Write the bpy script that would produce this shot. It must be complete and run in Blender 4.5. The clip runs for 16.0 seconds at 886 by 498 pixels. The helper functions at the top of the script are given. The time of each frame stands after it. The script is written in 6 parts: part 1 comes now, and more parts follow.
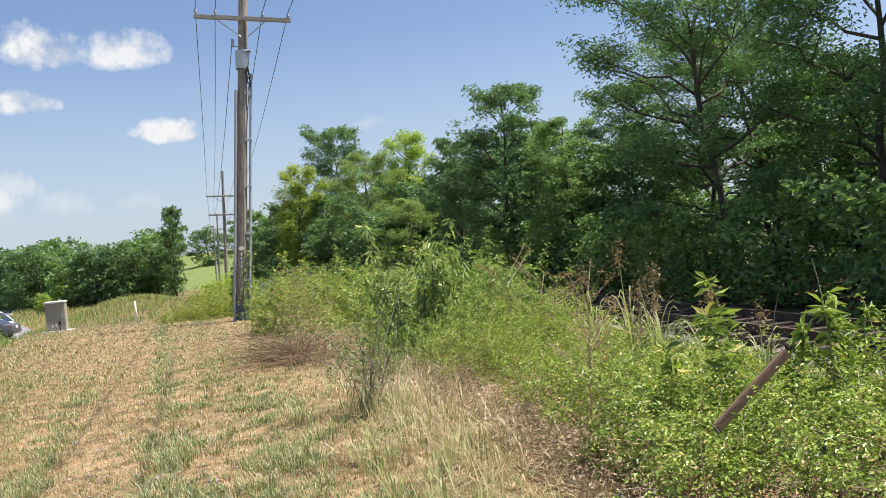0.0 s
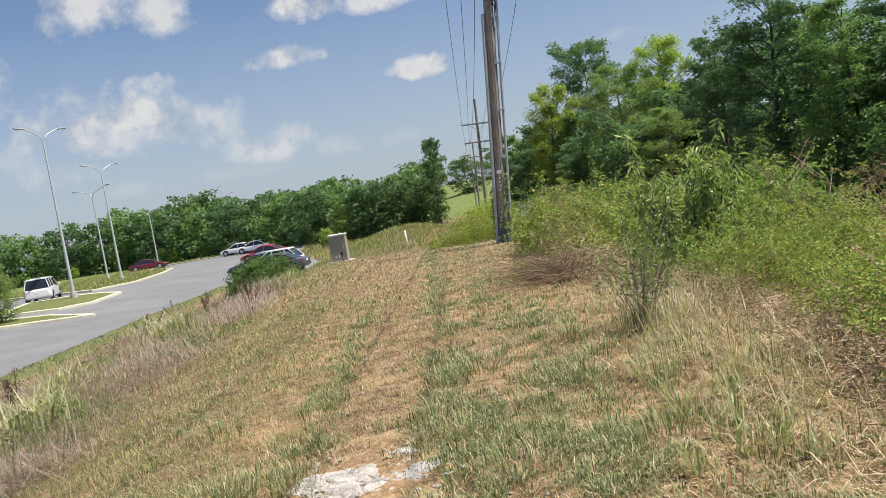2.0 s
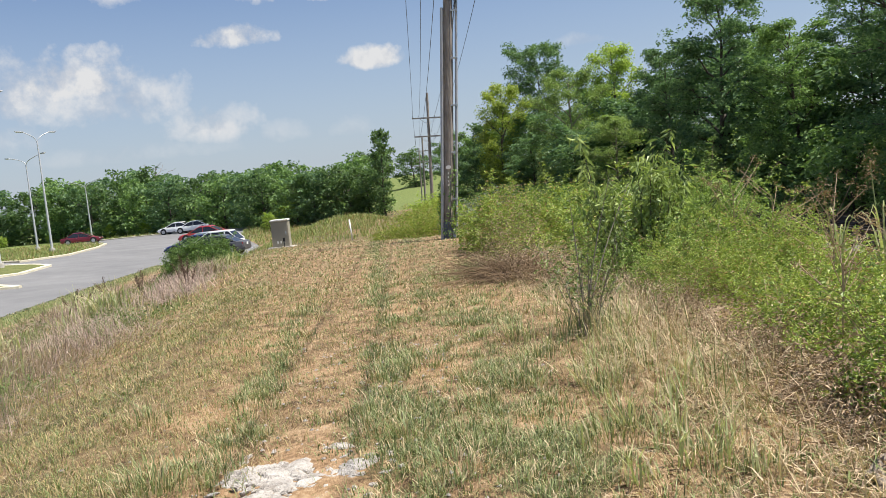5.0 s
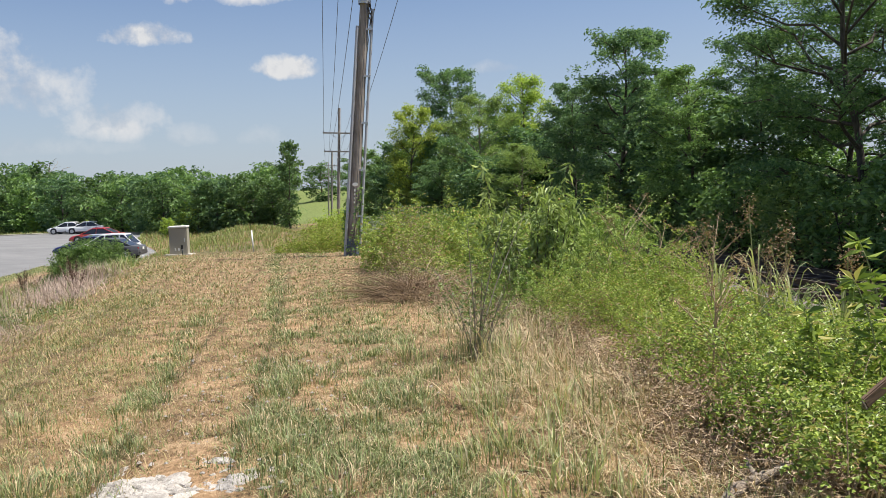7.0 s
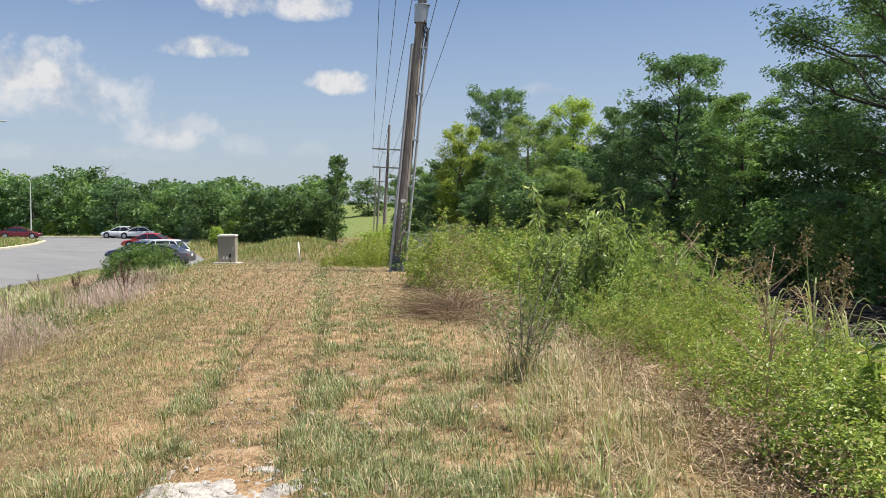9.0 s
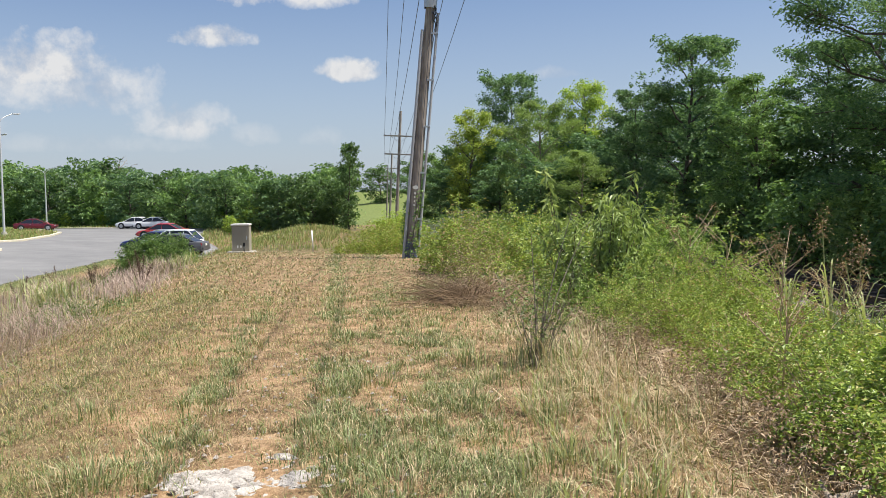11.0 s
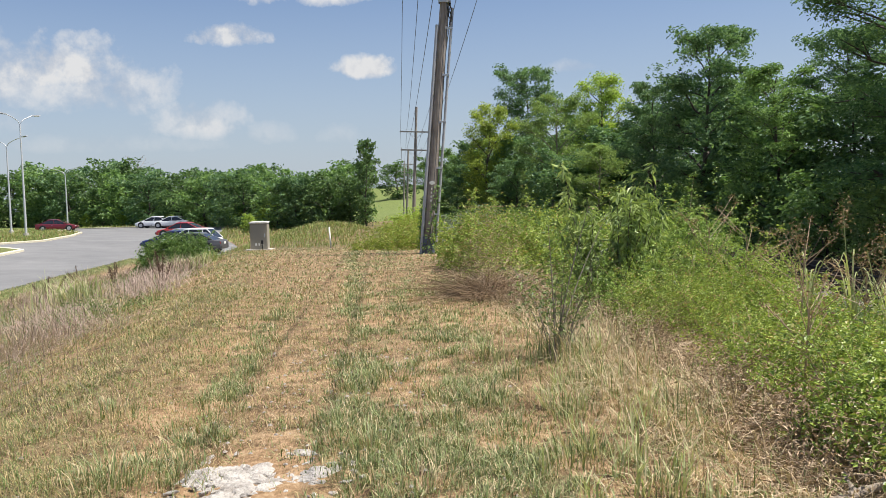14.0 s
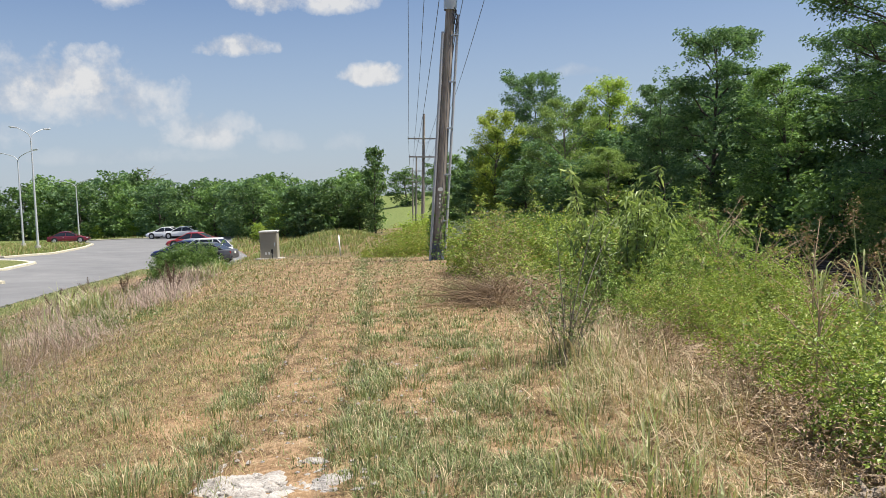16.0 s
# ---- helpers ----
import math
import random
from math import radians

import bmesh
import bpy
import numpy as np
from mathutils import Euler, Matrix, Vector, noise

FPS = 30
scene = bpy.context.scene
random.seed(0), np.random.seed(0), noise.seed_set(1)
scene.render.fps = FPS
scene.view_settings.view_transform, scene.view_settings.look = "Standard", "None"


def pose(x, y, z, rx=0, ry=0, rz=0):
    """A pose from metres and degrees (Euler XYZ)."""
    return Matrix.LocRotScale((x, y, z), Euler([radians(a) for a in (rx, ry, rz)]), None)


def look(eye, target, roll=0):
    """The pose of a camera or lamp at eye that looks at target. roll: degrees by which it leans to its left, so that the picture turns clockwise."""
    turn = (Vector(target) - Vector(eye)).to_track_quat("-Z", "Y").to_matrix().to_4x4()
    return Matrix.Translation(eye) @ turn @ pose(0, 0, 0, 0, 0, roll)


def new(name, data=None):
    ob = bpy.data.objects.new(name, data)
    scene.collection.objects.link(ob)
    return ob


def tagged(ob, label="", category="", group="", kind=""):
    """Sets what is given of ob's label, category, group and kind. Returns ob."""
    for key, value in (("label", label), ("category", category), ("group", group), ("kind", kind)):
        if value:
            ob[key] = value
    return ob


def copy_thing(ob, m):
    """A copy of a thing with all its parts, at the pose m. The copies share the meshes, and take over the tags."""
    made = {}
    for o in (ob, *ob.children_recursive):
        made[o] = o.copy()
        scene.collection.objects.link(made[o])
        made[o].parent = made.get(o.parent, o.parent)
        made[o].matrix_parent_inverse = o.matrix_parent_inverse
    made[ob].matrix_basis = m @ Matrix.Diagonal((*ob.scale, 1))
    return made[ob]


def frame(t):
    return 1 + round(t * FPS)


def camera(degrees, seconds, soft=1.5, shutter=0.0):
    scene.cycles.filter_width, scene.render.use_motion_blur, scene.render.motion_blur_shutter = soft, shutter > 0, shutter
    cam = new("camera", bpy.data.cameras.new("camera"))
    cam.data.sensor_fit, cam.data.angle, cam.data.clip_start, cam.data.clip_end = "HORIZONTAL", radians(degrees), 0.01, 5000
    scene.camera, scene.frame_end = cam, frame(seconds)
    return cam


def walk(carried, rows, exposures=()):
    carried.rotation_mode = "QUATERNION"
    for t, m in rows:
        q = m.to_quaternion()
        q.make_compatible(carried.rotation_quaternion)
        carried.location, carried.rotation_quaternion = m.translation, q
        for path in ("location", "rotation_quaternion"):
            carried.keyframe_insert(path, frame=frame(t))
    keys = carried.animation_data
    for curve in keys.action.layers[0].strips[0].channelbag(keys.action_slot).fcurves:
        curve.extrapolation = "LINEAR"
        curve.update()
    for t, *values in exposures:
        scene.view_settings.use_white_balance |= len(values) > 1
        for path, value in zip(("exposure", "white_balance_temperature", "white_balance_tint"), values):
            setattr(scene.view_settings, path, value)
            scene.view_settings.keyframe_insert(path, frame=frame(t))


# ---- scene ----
cam = camera(56.8, 16.0, soft=0.5)
PATH = [
    (0, (0.107, -0.237, 1.636), (0.558, 1.711, 1.63), -5.5),
    (0.5, (0.114, -0.17, 1.62), (0.391, 1.811, 1.593), -6.6),
    (1, (0.091, -0.093, 1.62), (0.204, 1.903, 1.55), -7.9),
    (1.5, (0.066, -0.038, 1.582), (0.005, 1.959, 1.501), -9.0),
    (2, (0.047, -0.006, 1.574), (-0.139, 1.982, 1.459), -9.8),
    (2.5, (0.072, 0.035, 1.597), (0.212, 2.008, 1.297), -5.6),
    (3, (0.008, 0.17, 1.576), (0.113, 2.152, 1.331), -0.1),
    (3.2, (-0.025, 0.224, 1.564), (0.074, 2.215, 1.405), 2.1),
    (5.3, (-0.013, 0.108, 1.574), (-0.056, 2.101, 1.425), -6.9),
    (5.5, (-0.012, 0.105, 1.571), (-0.039, 2.097, 1.4), -7.1),
    (6, (0.007, 0.096, 1.562), (0.031, 2.086, 1.365), -6.8),
    (6.5, (0.041, 0.04, 1.556), (0.147, 2.027, 1.358), -5.5),
    (7, (0.055, 0.022, 1.593), (0.24, 2.01, 1.473), -2.3),
    (7.5, (0.025, 0.047, 1.584), (0.194, 2.039, 1.526), 0.0),
    (8, (-0.005, 0.036, 1.592), (0.118, 2.031, 1.538), 0.6),
    (8.5, (-0.017, 0.05, 1.591), (0.08, 2.047, 1.53), 0.4),
    (9, (-0.009, 0.044, 1.59), (0.072, 2.041, 1.518), -0.0),
    (9.5, (-0.005, 0.046, 1.59), (0.064, 2.043, 1.504), -0.4),
    (10, (-0.012, 0.044, 1.593), (0.05, 2.04, 1.497), -0.6),
    (12.5, (-0.009, 0.047, 1.591), (0.02, 2.044, 1.482), -1.1),
    (13, (-0.005, 0.046, 1.589), (0.019, 2.042, 1.478), -1.3),
    (13.5, (-0.004, 0.046, 1.591), (0.012, 2.043, 1.476), -1.5),
    (14, (-0.007, 0.055, 1.588), (-0.001, 2.051, 1.472), -1.6),
    (14.5, (-0.006, 0.05, 1.588), (-0.009, 2.046, 1.47), -1.8),
    (15, (-0.007, 0.049, 1.589), (-0.018, 2.045, 1.474), -2.0),
    (15.5, (-0.001, 0.047, 1.584), (-0.016, 2.044, 1.476), -2.3),
    (16, (0.004, 0.037, 1.591), (-0.013, 2.034, 1.491), -2.5),
]
walk(cam, [(t, look(eye, target, roll)) for t, eye, target, roll in PATH], exposures=[(0.0, 1.0), (1.0, 0.83), (2.0, 0.64), (3.0, 0.8), (6.0, 0.72), (10.0, 0.76), (16.0, 0.72)])

# ---- world, sun and exposure ----
SUN_EL, SUN_AZ = 66.0, 97.0          # degrees: height, and turn from +y towards +x
SKY_STRENGTH, SUN_STRENGTH = 0.07, 5.0

world = bpy.data.worlds.new("sky")
scene.world = world
world.use_nodes = True
wt = world.node_tree
wt.nodes.clear()


def wnode(kind, **settings):
    n = wt.nodes.new(kind)
    for key, value in settings.items():
        n.inputs[key].default_value = value
    return n


def wmath(op, a, b=None, clamp=False):
    n = wt.nodes.new("ShaderNodeMath")
    n.operation, n.use_clamp = op, clamp
    for i, v in enumerate((a, b)):
        if v is None:
            continue
        if isinstance(v, (int, float)):
            n.inputs[i].default_value = v
        else:
            wt.links.new(v, n.inputs[i])
    return n.outputs[0]


def wdot(vec, d):
    n = wt.nodes.new("ShaderNodeVectorMath")
    n.operation = "DOT_PRODUCT"
    wt.links.new(vec, n.inputs[0])
    n.inputs[1].default_value = d
    return n.outputs["Value"]


sky = wt.nodes.new("ShaderNodeTexSky")
sky.sky_type, sky.sun_disc = "NISHITA", False
sky.sun_elevation, sky.sun_rotation = radians(SUN_EL), radians(SUN_AZ)
sky.altitude, sky.air_density, sky.dust_density, sky.ozone_density = 200, 1.1, 1.3, 3.0
sky_coord = wt.nodes.new("ShaderNodeTexCoord").outputs["Generated"]
puffs = wnode("ShaderNodeTexNoise", Scale=15.0, Detail=8.0, Roughness=0.6)
wisps = wnode("ShaderNodeTexNoise", Scale=46.0, Detail=4.0, Roughness=0.6)
for n in (puffs, wisps):
    wt.links.new(sky_coord, n.inputs["Vector"])
ragged = wmath("ADD", wmath("MULTIPLY", wmath("SUBTRACT", puffs.outputs[0], 0.5), 5.6), wmath("MULTIPLY", wmath("SUBTRACT", wisps.outputs[0], 0.5), 1.6))

# fair-weather clouds: turn from +y, height, width, depth (degrees), softness, density
CLOUDS = [
    (-4.8, 9.1, 4.6, 2.0, 1.0, 1.0), (-13.8, 11.2, 5.2, 2.0, 1.1, 0.95), (-27.0, 8.2, 9.5, 6.0, 1.6, 0.95), (-22.0, 7.6, 9.0, 5.4, 1.7, 0.95),
    (-16.2, 5.6, 6.0, 3.2, 1.6, 0.85), (-12.0, 14.4, 5.6, 3.4, 1.2, 1.0), (-7.0, 14.2, 5.0, 3.0, 1.3, 0.95), (-11.5, 4.8, 3.2, 1.9, 2.2, 0.45),
    (-6.6, 4.7, 2.8, 1.8, 2.2, 0.35), (9.4, 8.8, 3.6, 1.2, 1.8, 0.5), (-26.5, 15.4, 6.6, 4.8, 1.4, 0.95), (-21.3, 14.6, 3.6, 3.2, 1.4, 0.9),
    (-30.5, 5.6, 7.5, 4.0, 2.0, 0.6), (-24.5, 8.8, 10.0, 4.6, 1.2, 1.0), (-34.0, 12.0, 6.0, 5.0, 1.5, 0.9), (-48.0, 10.0, 9.0, 4.5, 1.5, 0.9), (-66.0, 16.0, 12.0, 6.0, 1.5, 0.9),
    (-22.0, 4.2, 13.0, 1.6, 2.6, 0.4), (-100.0, 12.0, 14.0, 5.0, 1.5, 0.9), (150.0, 14.0, 14.0, 5.0, 1.5, 0.8), (-150.0, 18.0, 12.0, 5.0, 1.5, 0.9),
]
cover = None
for az, el, wide, deep, soft, dense in CLOUDS:
    a, e = radians(az), radians(el)
    ahead = (math.sin(a) * math.cos(e), math.cos(a) * math.cos(e), math.sin(e))
    side = (math.cos(a), -math.sin(a), 0.0)
    rise = (-math.sin(a) * math.sin(e), -math.cos(a) * math.sin(e), math.cos(e))
    u = wmath("DIVIDE", wdot(sky_coord, side), math.tan(radians(wide / 2)))
    v = wmath("DIVIDE", wdot(sky_coord, rise), math.tan(radians(deep / 2)))
    v = wmath("ADD", v, wmath("MULTIPLY", wmath("LESS_THAN", v, 0.0), wmath("MULTIPLY", v, 0.7)))
    r = wmath("ADD", wmath("MULTIPLY", u, u), wmath("MULTIPLY", v, v))
    inside = wmath("ADD", wmath("SUBTRACT", 1.05, r), ragged)
    m = wmath("MULTIPLY", wmath("DIVIDE", inside, soft, clamp=True), dense)
    m = wmath("MULTIPLY", m, wmath("GREATER_THAN", wdot(sky_coord, ahead), 0.5))
    cover = m if cover is None else wmath("MAXIMUM", cover, m)
shade = wt.nodes.new("ShaderNodeValToRGB")
shade.color_ramp.elements[0].position, shade.color_ramp.elements[0].color = 0.36, (3.7, 4.05, 4.8, 1)
shade.color_ramp.elements[1].position, shade.color_ramp.elements[1].color = 0.56, (6.5, 6.55, 6.65, 1)
wt.links.new(puffs.outputs[0], shade.inputs[0])
mixed = wt.nodes.new("ShaderNodeMix")
mixed.data_type = "RGBA"
wt.links.new(cover, mixed.inputs["Factor"])
haze = wt.nodes.new("ShaderNodeMix")
haze.data_type, haze.blend_type = "RGBA", "MULTIPLY"
haze.inputs["Factor"].default_value, haze.inputs["B"].default_value = 1.0, (0.97, 0.96, 1.03, 1)
wt.links.new(sky.outputs[0], haze.inputs["A"])
low = wmath("MULTIPLY", wmath("SUBTRACT", 1.0, wmath("DIVIDE", wdot(sky_coord, (0, 0, 1)), 0.26), clamp=True), 0.75)
veil = wt.nodes.new("ShaderNodeMix")
veil.data_type = "RGBA"
veil.inputs["B"].default_value = (4.3, 4.95, 5.9, 1)
wt.links.new(low, veil.inputs["Factor"])
wt.links.new(haze.outputs["Result"], veil.inputs["A"])
wt.links.new(veil.outputs["Result"], mixed.inputs["A"])
wt.links.new(shade.outputs[0], mixed.inputs["B"])
glow = wt.nodes.new("ShaderNodeBackground")
glow.inputs["Strength"].default_value = SKY_STRENGTH
wt.links.new(mixed.outputs["Result"], glow.inputs["Color"])
wt.links.new(glow.outputs[0], wt.nodes.new("ShaderNodeOutputWorld").inputs["Surface"])

sun_light = bpy.data.lights.new("sun", "SUN")
sun_light.energy, sun_light.angle, sun_light.color = SUN_STRENGTH, radians(0.53), (1.0, 0.95, 0.87)
sun = new("sun", sun_light)
a, e = radians(SUN_AZ), radians(SUN_EL)
sun.matrix_world = look((0, 0, 0), (-math.sin(a) * math.cos(e), -math.cos(a) * math.cos(e), -math.sin(e)))

# ---- materials ----
def srgb(*c):
    return tuple((v / 255 / 12.92 if v / 255 <= 0.04045 else ((v / 255 + 0.055) / 1.055) ** 2.4) for v in c)


class Shade:
    """A node material with short helpers."""

    def __init__(self, name):
        self.mat = bpy.data.materials.new(name)
        self.mat.use_nodes = True
        self.t = self.mat.node_tree
        self.t.nodes.clear()
        self.out = self.t.nodes.new("ShaderNodeOutputMaterial")

    def node(self, kind, **settings):
        n = self.t.nodes.new(kind)
        for key, value in settings.items():
            n.inputs[key.replace("_", " ")].default_value = value
        return n

    def link(self, a, b):
        self.t.links.new(a, b)

    def coords(self, kind="Object", stretch=(1, 1, 1)):
        m = self.node("ShaderNodeMapping", Scale=stretch)
        self.link(self.node("ShaderNodeTexCoord").outputs[kind], m.inputs[0])
        return m.outputs[0]

    def noise(self, scale, detail=4.0, rough=0.55, vec=None):
        n = self.node("ShaderNodeTexNoise", Scale=scale, Detail=detail, Roughness=rough)
        self.link(vec if vec is not None else self.coords(), n.inputs["Vector"])
        return n.outputs[0]

    def ramp(self, fac, stops):
        r = self.node("ShaderNodeValToRGB")
        els = r.color_ramp.elements
        while len(els) < len(stops):
            els.new(0.5)
        for el, (p, c) in zip(els, stops):
            el.position, el.color = p, (*c[:3], 1)
        self.link(fac, r.inputs[0])
        return r.outputs[0]

    def mix(self, fac, a, b, blend="MIX"):
        m = self.node("ShaderNodeMix")
        m.data_type, m.blend_type = "RGBA", blend
        for v, key in ((fac, "Factor"), (a, "A"), (b, "B")):
            if isinstance(v, (int, float)):
                m.inputs[key].default_value = v
            elif isinstance(v, tuple):
                m.inputs[key].default_value = (*v[:3], 1)
            else:
                self.link(v, m.inputs[key])
        return m.outputs["Result"]

    def math(self, op, a, b=0.0, clamp=False):
        m = self.node("ShaderNodeMath")
        m.operation, m.use_clamp = op, clamp
        for i, v in enumerate((a, b)):
            if isinstance(v, (int, float)):
                m.inputs[i].default_value = v
            else:
                self.link(v, m.inputs[i])
        return m.outputs[0]

    def surface(self, colour, rough=0.8, metal=0.0, bump=None, strength=0.3, distance=0.02, spec=0.4, coat=0.0):
        p = self.node("ShaderNodeBsdfPrincipled", Metallic=metal, Specular_IOR_Level=spec, Coat_Weight=coat)
        for v, key in ((colour, "Base Color"), (rough, "Roughness")):
            if isinstance(v, tuple):
                p.inputs[key].default_value = (*v[:3], 1)
            elif isinstance(v, (int, float)):
                p.inputs[key].default_value = v
            else:
                self.link(v, p.inputs[key])
        if bump is not None:
            b = self.node("ShaderNodeBump", Strength=strength, Distance=distance)
            self.link(bump, b.inputs["Height"])
            self.link(b.outputs[0], p.inputs["Normal"])
        self.link(p.outputs[0], self.out.inputs[0])
        return self.mat


def foliage(name, dark, light, through_leaf=0.35, old=None, old_share=0.1, patch=0.5, rough=0.5):
    """Leaves or blades: each its own tone, with broad patches; light passes through them."""
    s = Shade(name)
    island = s.node("ShaderNodeNewGeometry").outputs["Random Per Island"]
    broad = s.noise(patch, 3.0)
    tone = s.math("ADD", s.math("MULTIPLY", island, 0.6), s.math("MULTIPLY", broad, 0.5), clamp=True)
    colour = s.ramp(tone, [(0.15, dark), (0.85, light)])
    if old:
        pick = s.math("LESS_THAN", s.math("FRACT", s.math("MULTIPLY", island, 37.7)), old_share)
        colour = s.mix(pick, colour, old)
    p = s.node("ShaderNodeBsdfPrincipled", Roughness=rough, Specular_IOR_Level=0.35)
    s.link(colour, p.inputs["Base Color"])
    tr = s.node("ShaderNodeBsdfTranslucent")
    s.link(s.mix(1.0, colour, (1.25, 1.3, 0.7), "MULTIPLY"), tr.inputs["Color"])
    m = s.node("ShaderNodeMixShader", Fac=through_leaf)
    s.link(p.outputs[0], m.inputs[1])
    s.link(tr.outputs[0], m.inputs[2])
    s.link(m.outputs[0], s.out.inputs[0])
    return s.mat


def grained(name, dark, light, scale=(30, 30, 3), rough=0.85, bump=0.5, distance=0.01, fine=8.0):
    """Weathered wood or bark, with its grain along z."""
    s = Shade(name)
    g = s.noise(fine, 5.0, 0.6, s.coords(stretch=scale))
    wear = s.noise(2.0, 3.0)
    colour = s.ramp(s.math("ADD", s.math("MULTIPLY", g, 0.7), s.math("MULTIPLY", wear, 0.3)), [(0.3, dark), (0.7, light)])
    return s.surface(colour, rough, bump=g, strength=bump, distance=distance)


def plain(name, colour, rough=0.5, metal=0.0, vary=0.12, scale=6.0, coat=0.0, spec=0.4):
    """Paint, metal or plastic, with slight dirt."""
    s = Shade(name)
    dirt = s.mix(s.noise(scale, 5.0), tuple(c * (1 - vary) for c in colour), tuple(min(1, c * (1 + vary)) for c in colour))
    return s.surface(dirt, s.math("ADD", s.math("MULTIPLY", s.noise(scale * 3), 0.15), rough), metal, coat=coat, spec=spec)


LEAF_WOOD = foliage("leaf_woodland", (0.08, 0.15, 0.06), (0.25, 0.38, 0.13), 0.34, patch=0.25)
LEAF_DARK = foliage("leaf_dark_woodland", (0.062, 0.125, 0.068), (0.19, 0.3, 0.135), 0.34, patch=0.25)
LEAF_FAR = foliage("leaf_far_trees", (0.05, 0.105, 0.05), (0.16, 0.245, 0.09), 0.4, patch=0.12)
LEAF_LOCUST = foliage("leaf_locust", (0.055, 0.12, 0.055), (0.165, 0.275, 0.11), 0.34, patch=0.3)
LEAF_LIGHT = foliage("leaf_light_green", (0.17, 0.26, 0.05), (0.44, 0.54, 0.13), 0.45, patch=0.3)
LEAF_YELLOW = foliage("leaf_yellowing", (0.12, 0.19, 0.04), (0.42, 0.48, 0.11), 0.45, patch=0.35)
LEAF_OLIVE = foliage("leaf_olive", (0.12, 0.19, 0.07), (0.31, 0.4, 0.15), 0.42, patch=0.3)
LEAF_BRAMBLE = foliage("leaf_bramble", (0.085, 0.14, 0.028), (0.4, 0.48, 0.115), 0.3, (0.42, 0.3, 0.15), 0.08, 0.9)
LEAF_CREEPER = foliage("leaf_creeper", (0.065, 0.12, 0.025), (0.38, 0.47, 0.11), 0.28, (0.46, 0.42, 0.16), 0.1, 1.5, 0.4)
LEAF_LEAFY = foliage("leaf_mid_green", (0.085, 0.15, 0.04), (0.37, 0.48, 0.14), 0.32, patch=0.9)
LEAF_PEACH = foliage("leaf_peach", (0.12, 0.18, 0.055), (0.42, 0.5, 0.2), 0.36, patch=1.0, rough=0.34)
LEAF_SHRUB = foliage("leaf_shrub", (0.07, 0.11, 0.04), (0.25, 0.3, 0.13), 0.35, patch=2.0)
LEAF_DULL = foliage("leaf_dull_green", (0.075, 0.12, 0.055), (0.24, 0.31, 0.15), 0.3, patch=0.9)
LEAF_GREYISH = foliage("leaf_pale_grey", (0.12, 0.17, 0.12), (0.34, 0.38, 0.32), 0.3, patch=1.0)
LEAF_HEDGE = foliage("leaf_mound_bush", (0.055, 0.115, 0.03), (0.22, 0.32, 0.1), 0.28, patch=1.0, rough=0.35)
GRASS_GREEN = foliage("grass_green", (0.075, 0.11, 0.04), (0.32, 0.36, 0.16), 0.2, (0.55, 0.44, 0.28), 0.24, 0.9)
GRASS_BLEACHED = foliage("grass_bleached", (0.24, 0.17, 0.1), (0.68, 0.54, 0.37), 0.2, (0.2, 0.25, 0.09), 0.2, 1.0)
GRASS_STRAW = foliage("grass_straw", (0.19, 0.13, 0.072), (0.55, 0.415, 0.27), 0.2, (0.19, 0.22, 0.08), 0.16, 0.8)
GRASS_TAN = foliage("grass_tan", (0.2, 0.155, 0.07), (0.54, 0.43, 0.22), 0.2, (0.17, 0.22, 0.07), 0.45, 0.35)
WEED_MAUVE = foliage("weed_dry_mauve", (0.15, 0.105, 0.09), (0.5, 0.385, 0.32), 0.25, (0.2, 0.24, 0.09), 0.07, 0.7)
WEED_YELLOW = foliage("weed_yellow_green", (0.13, 0.19, 0.04), (0.36, 0.41, 0.1), 0.35, (0.4, 0.31, 0.16), 0.1, 0.4)
WEED_FAR = foliage("weed_field", (0.11, 0.16, 0.045), (0.33, 0.37, 0.13), 0.3, (0.4, 0.29, 0.16), 0.2, 0.25)
REED = foliage("reed_green", (0.17, 0.21, 0.08), (0.46, 0.48, 0.25), 0.35, (0.52, 0.45, 0.3), 0.3, 0.8)
DEAD_TWIG = foliage("dead_twigs", (0.17, 0.115, 0.07), (0.46, 0.34, 0.22), 0.1, patch=1.5)
SEED_HEAD = foliage("seed_heads", (0.2, 0.12, 0.07), (0.42, 0.3, 0.18), 0.2, patch=2.0)
BARK = grained("bark", (0.045, 0.038, 0.03), (0.13, 0.11, 0.09), (6, 6, 1.5), 0.95, 0.9, 0.03, 3.0)
BARK_PALE = grained("bark_pale", (0.12, 0.1, 0.08), (0.3, 0.26, 0.21), (12, 12, 2), 0.95, 0.6, 0.01, 4.0)
POLE_WOOD = grained("pole_wood", (0.12, 0.095, 0.08), (0.43, 0.38, 0.335), (7, 7, 0.35), 0.9, 0.8, 0.012, 4.0)
ARM_WOOD = grained("crossarm_wood", (0.22, 0.2, 0.18), (0.42, 0.39, 0.35), (2, 14, 14), 0.9, 0.4, 0.008, 4.0)
PLANK_WOOD = grained("plank_wood", (0.055, 0.035, 0.024), (0.19, 0.12, 0.08), (3, 22, 22), 0.9, 0.6, 0.006, 4.0)
LOG_WOOD = grained("log_wood", (0.13, 0.1, 0.075), (0.42, 0.35, 0.28), (3, 30, 30), 0.95, 0.9, 0.015, 3.0)
TIE_WOOD = grained("tie_wood", (0.03, 0.022, 0.018), (0.1, 0.075, 0.058), (20, 3, 20), 0.95, 0.6, 0.01, 3.0)
GALVANISED = plain("galvanised_steel", (0.5, 0.52, 0.54), 0.42, 0.7, 0.15)
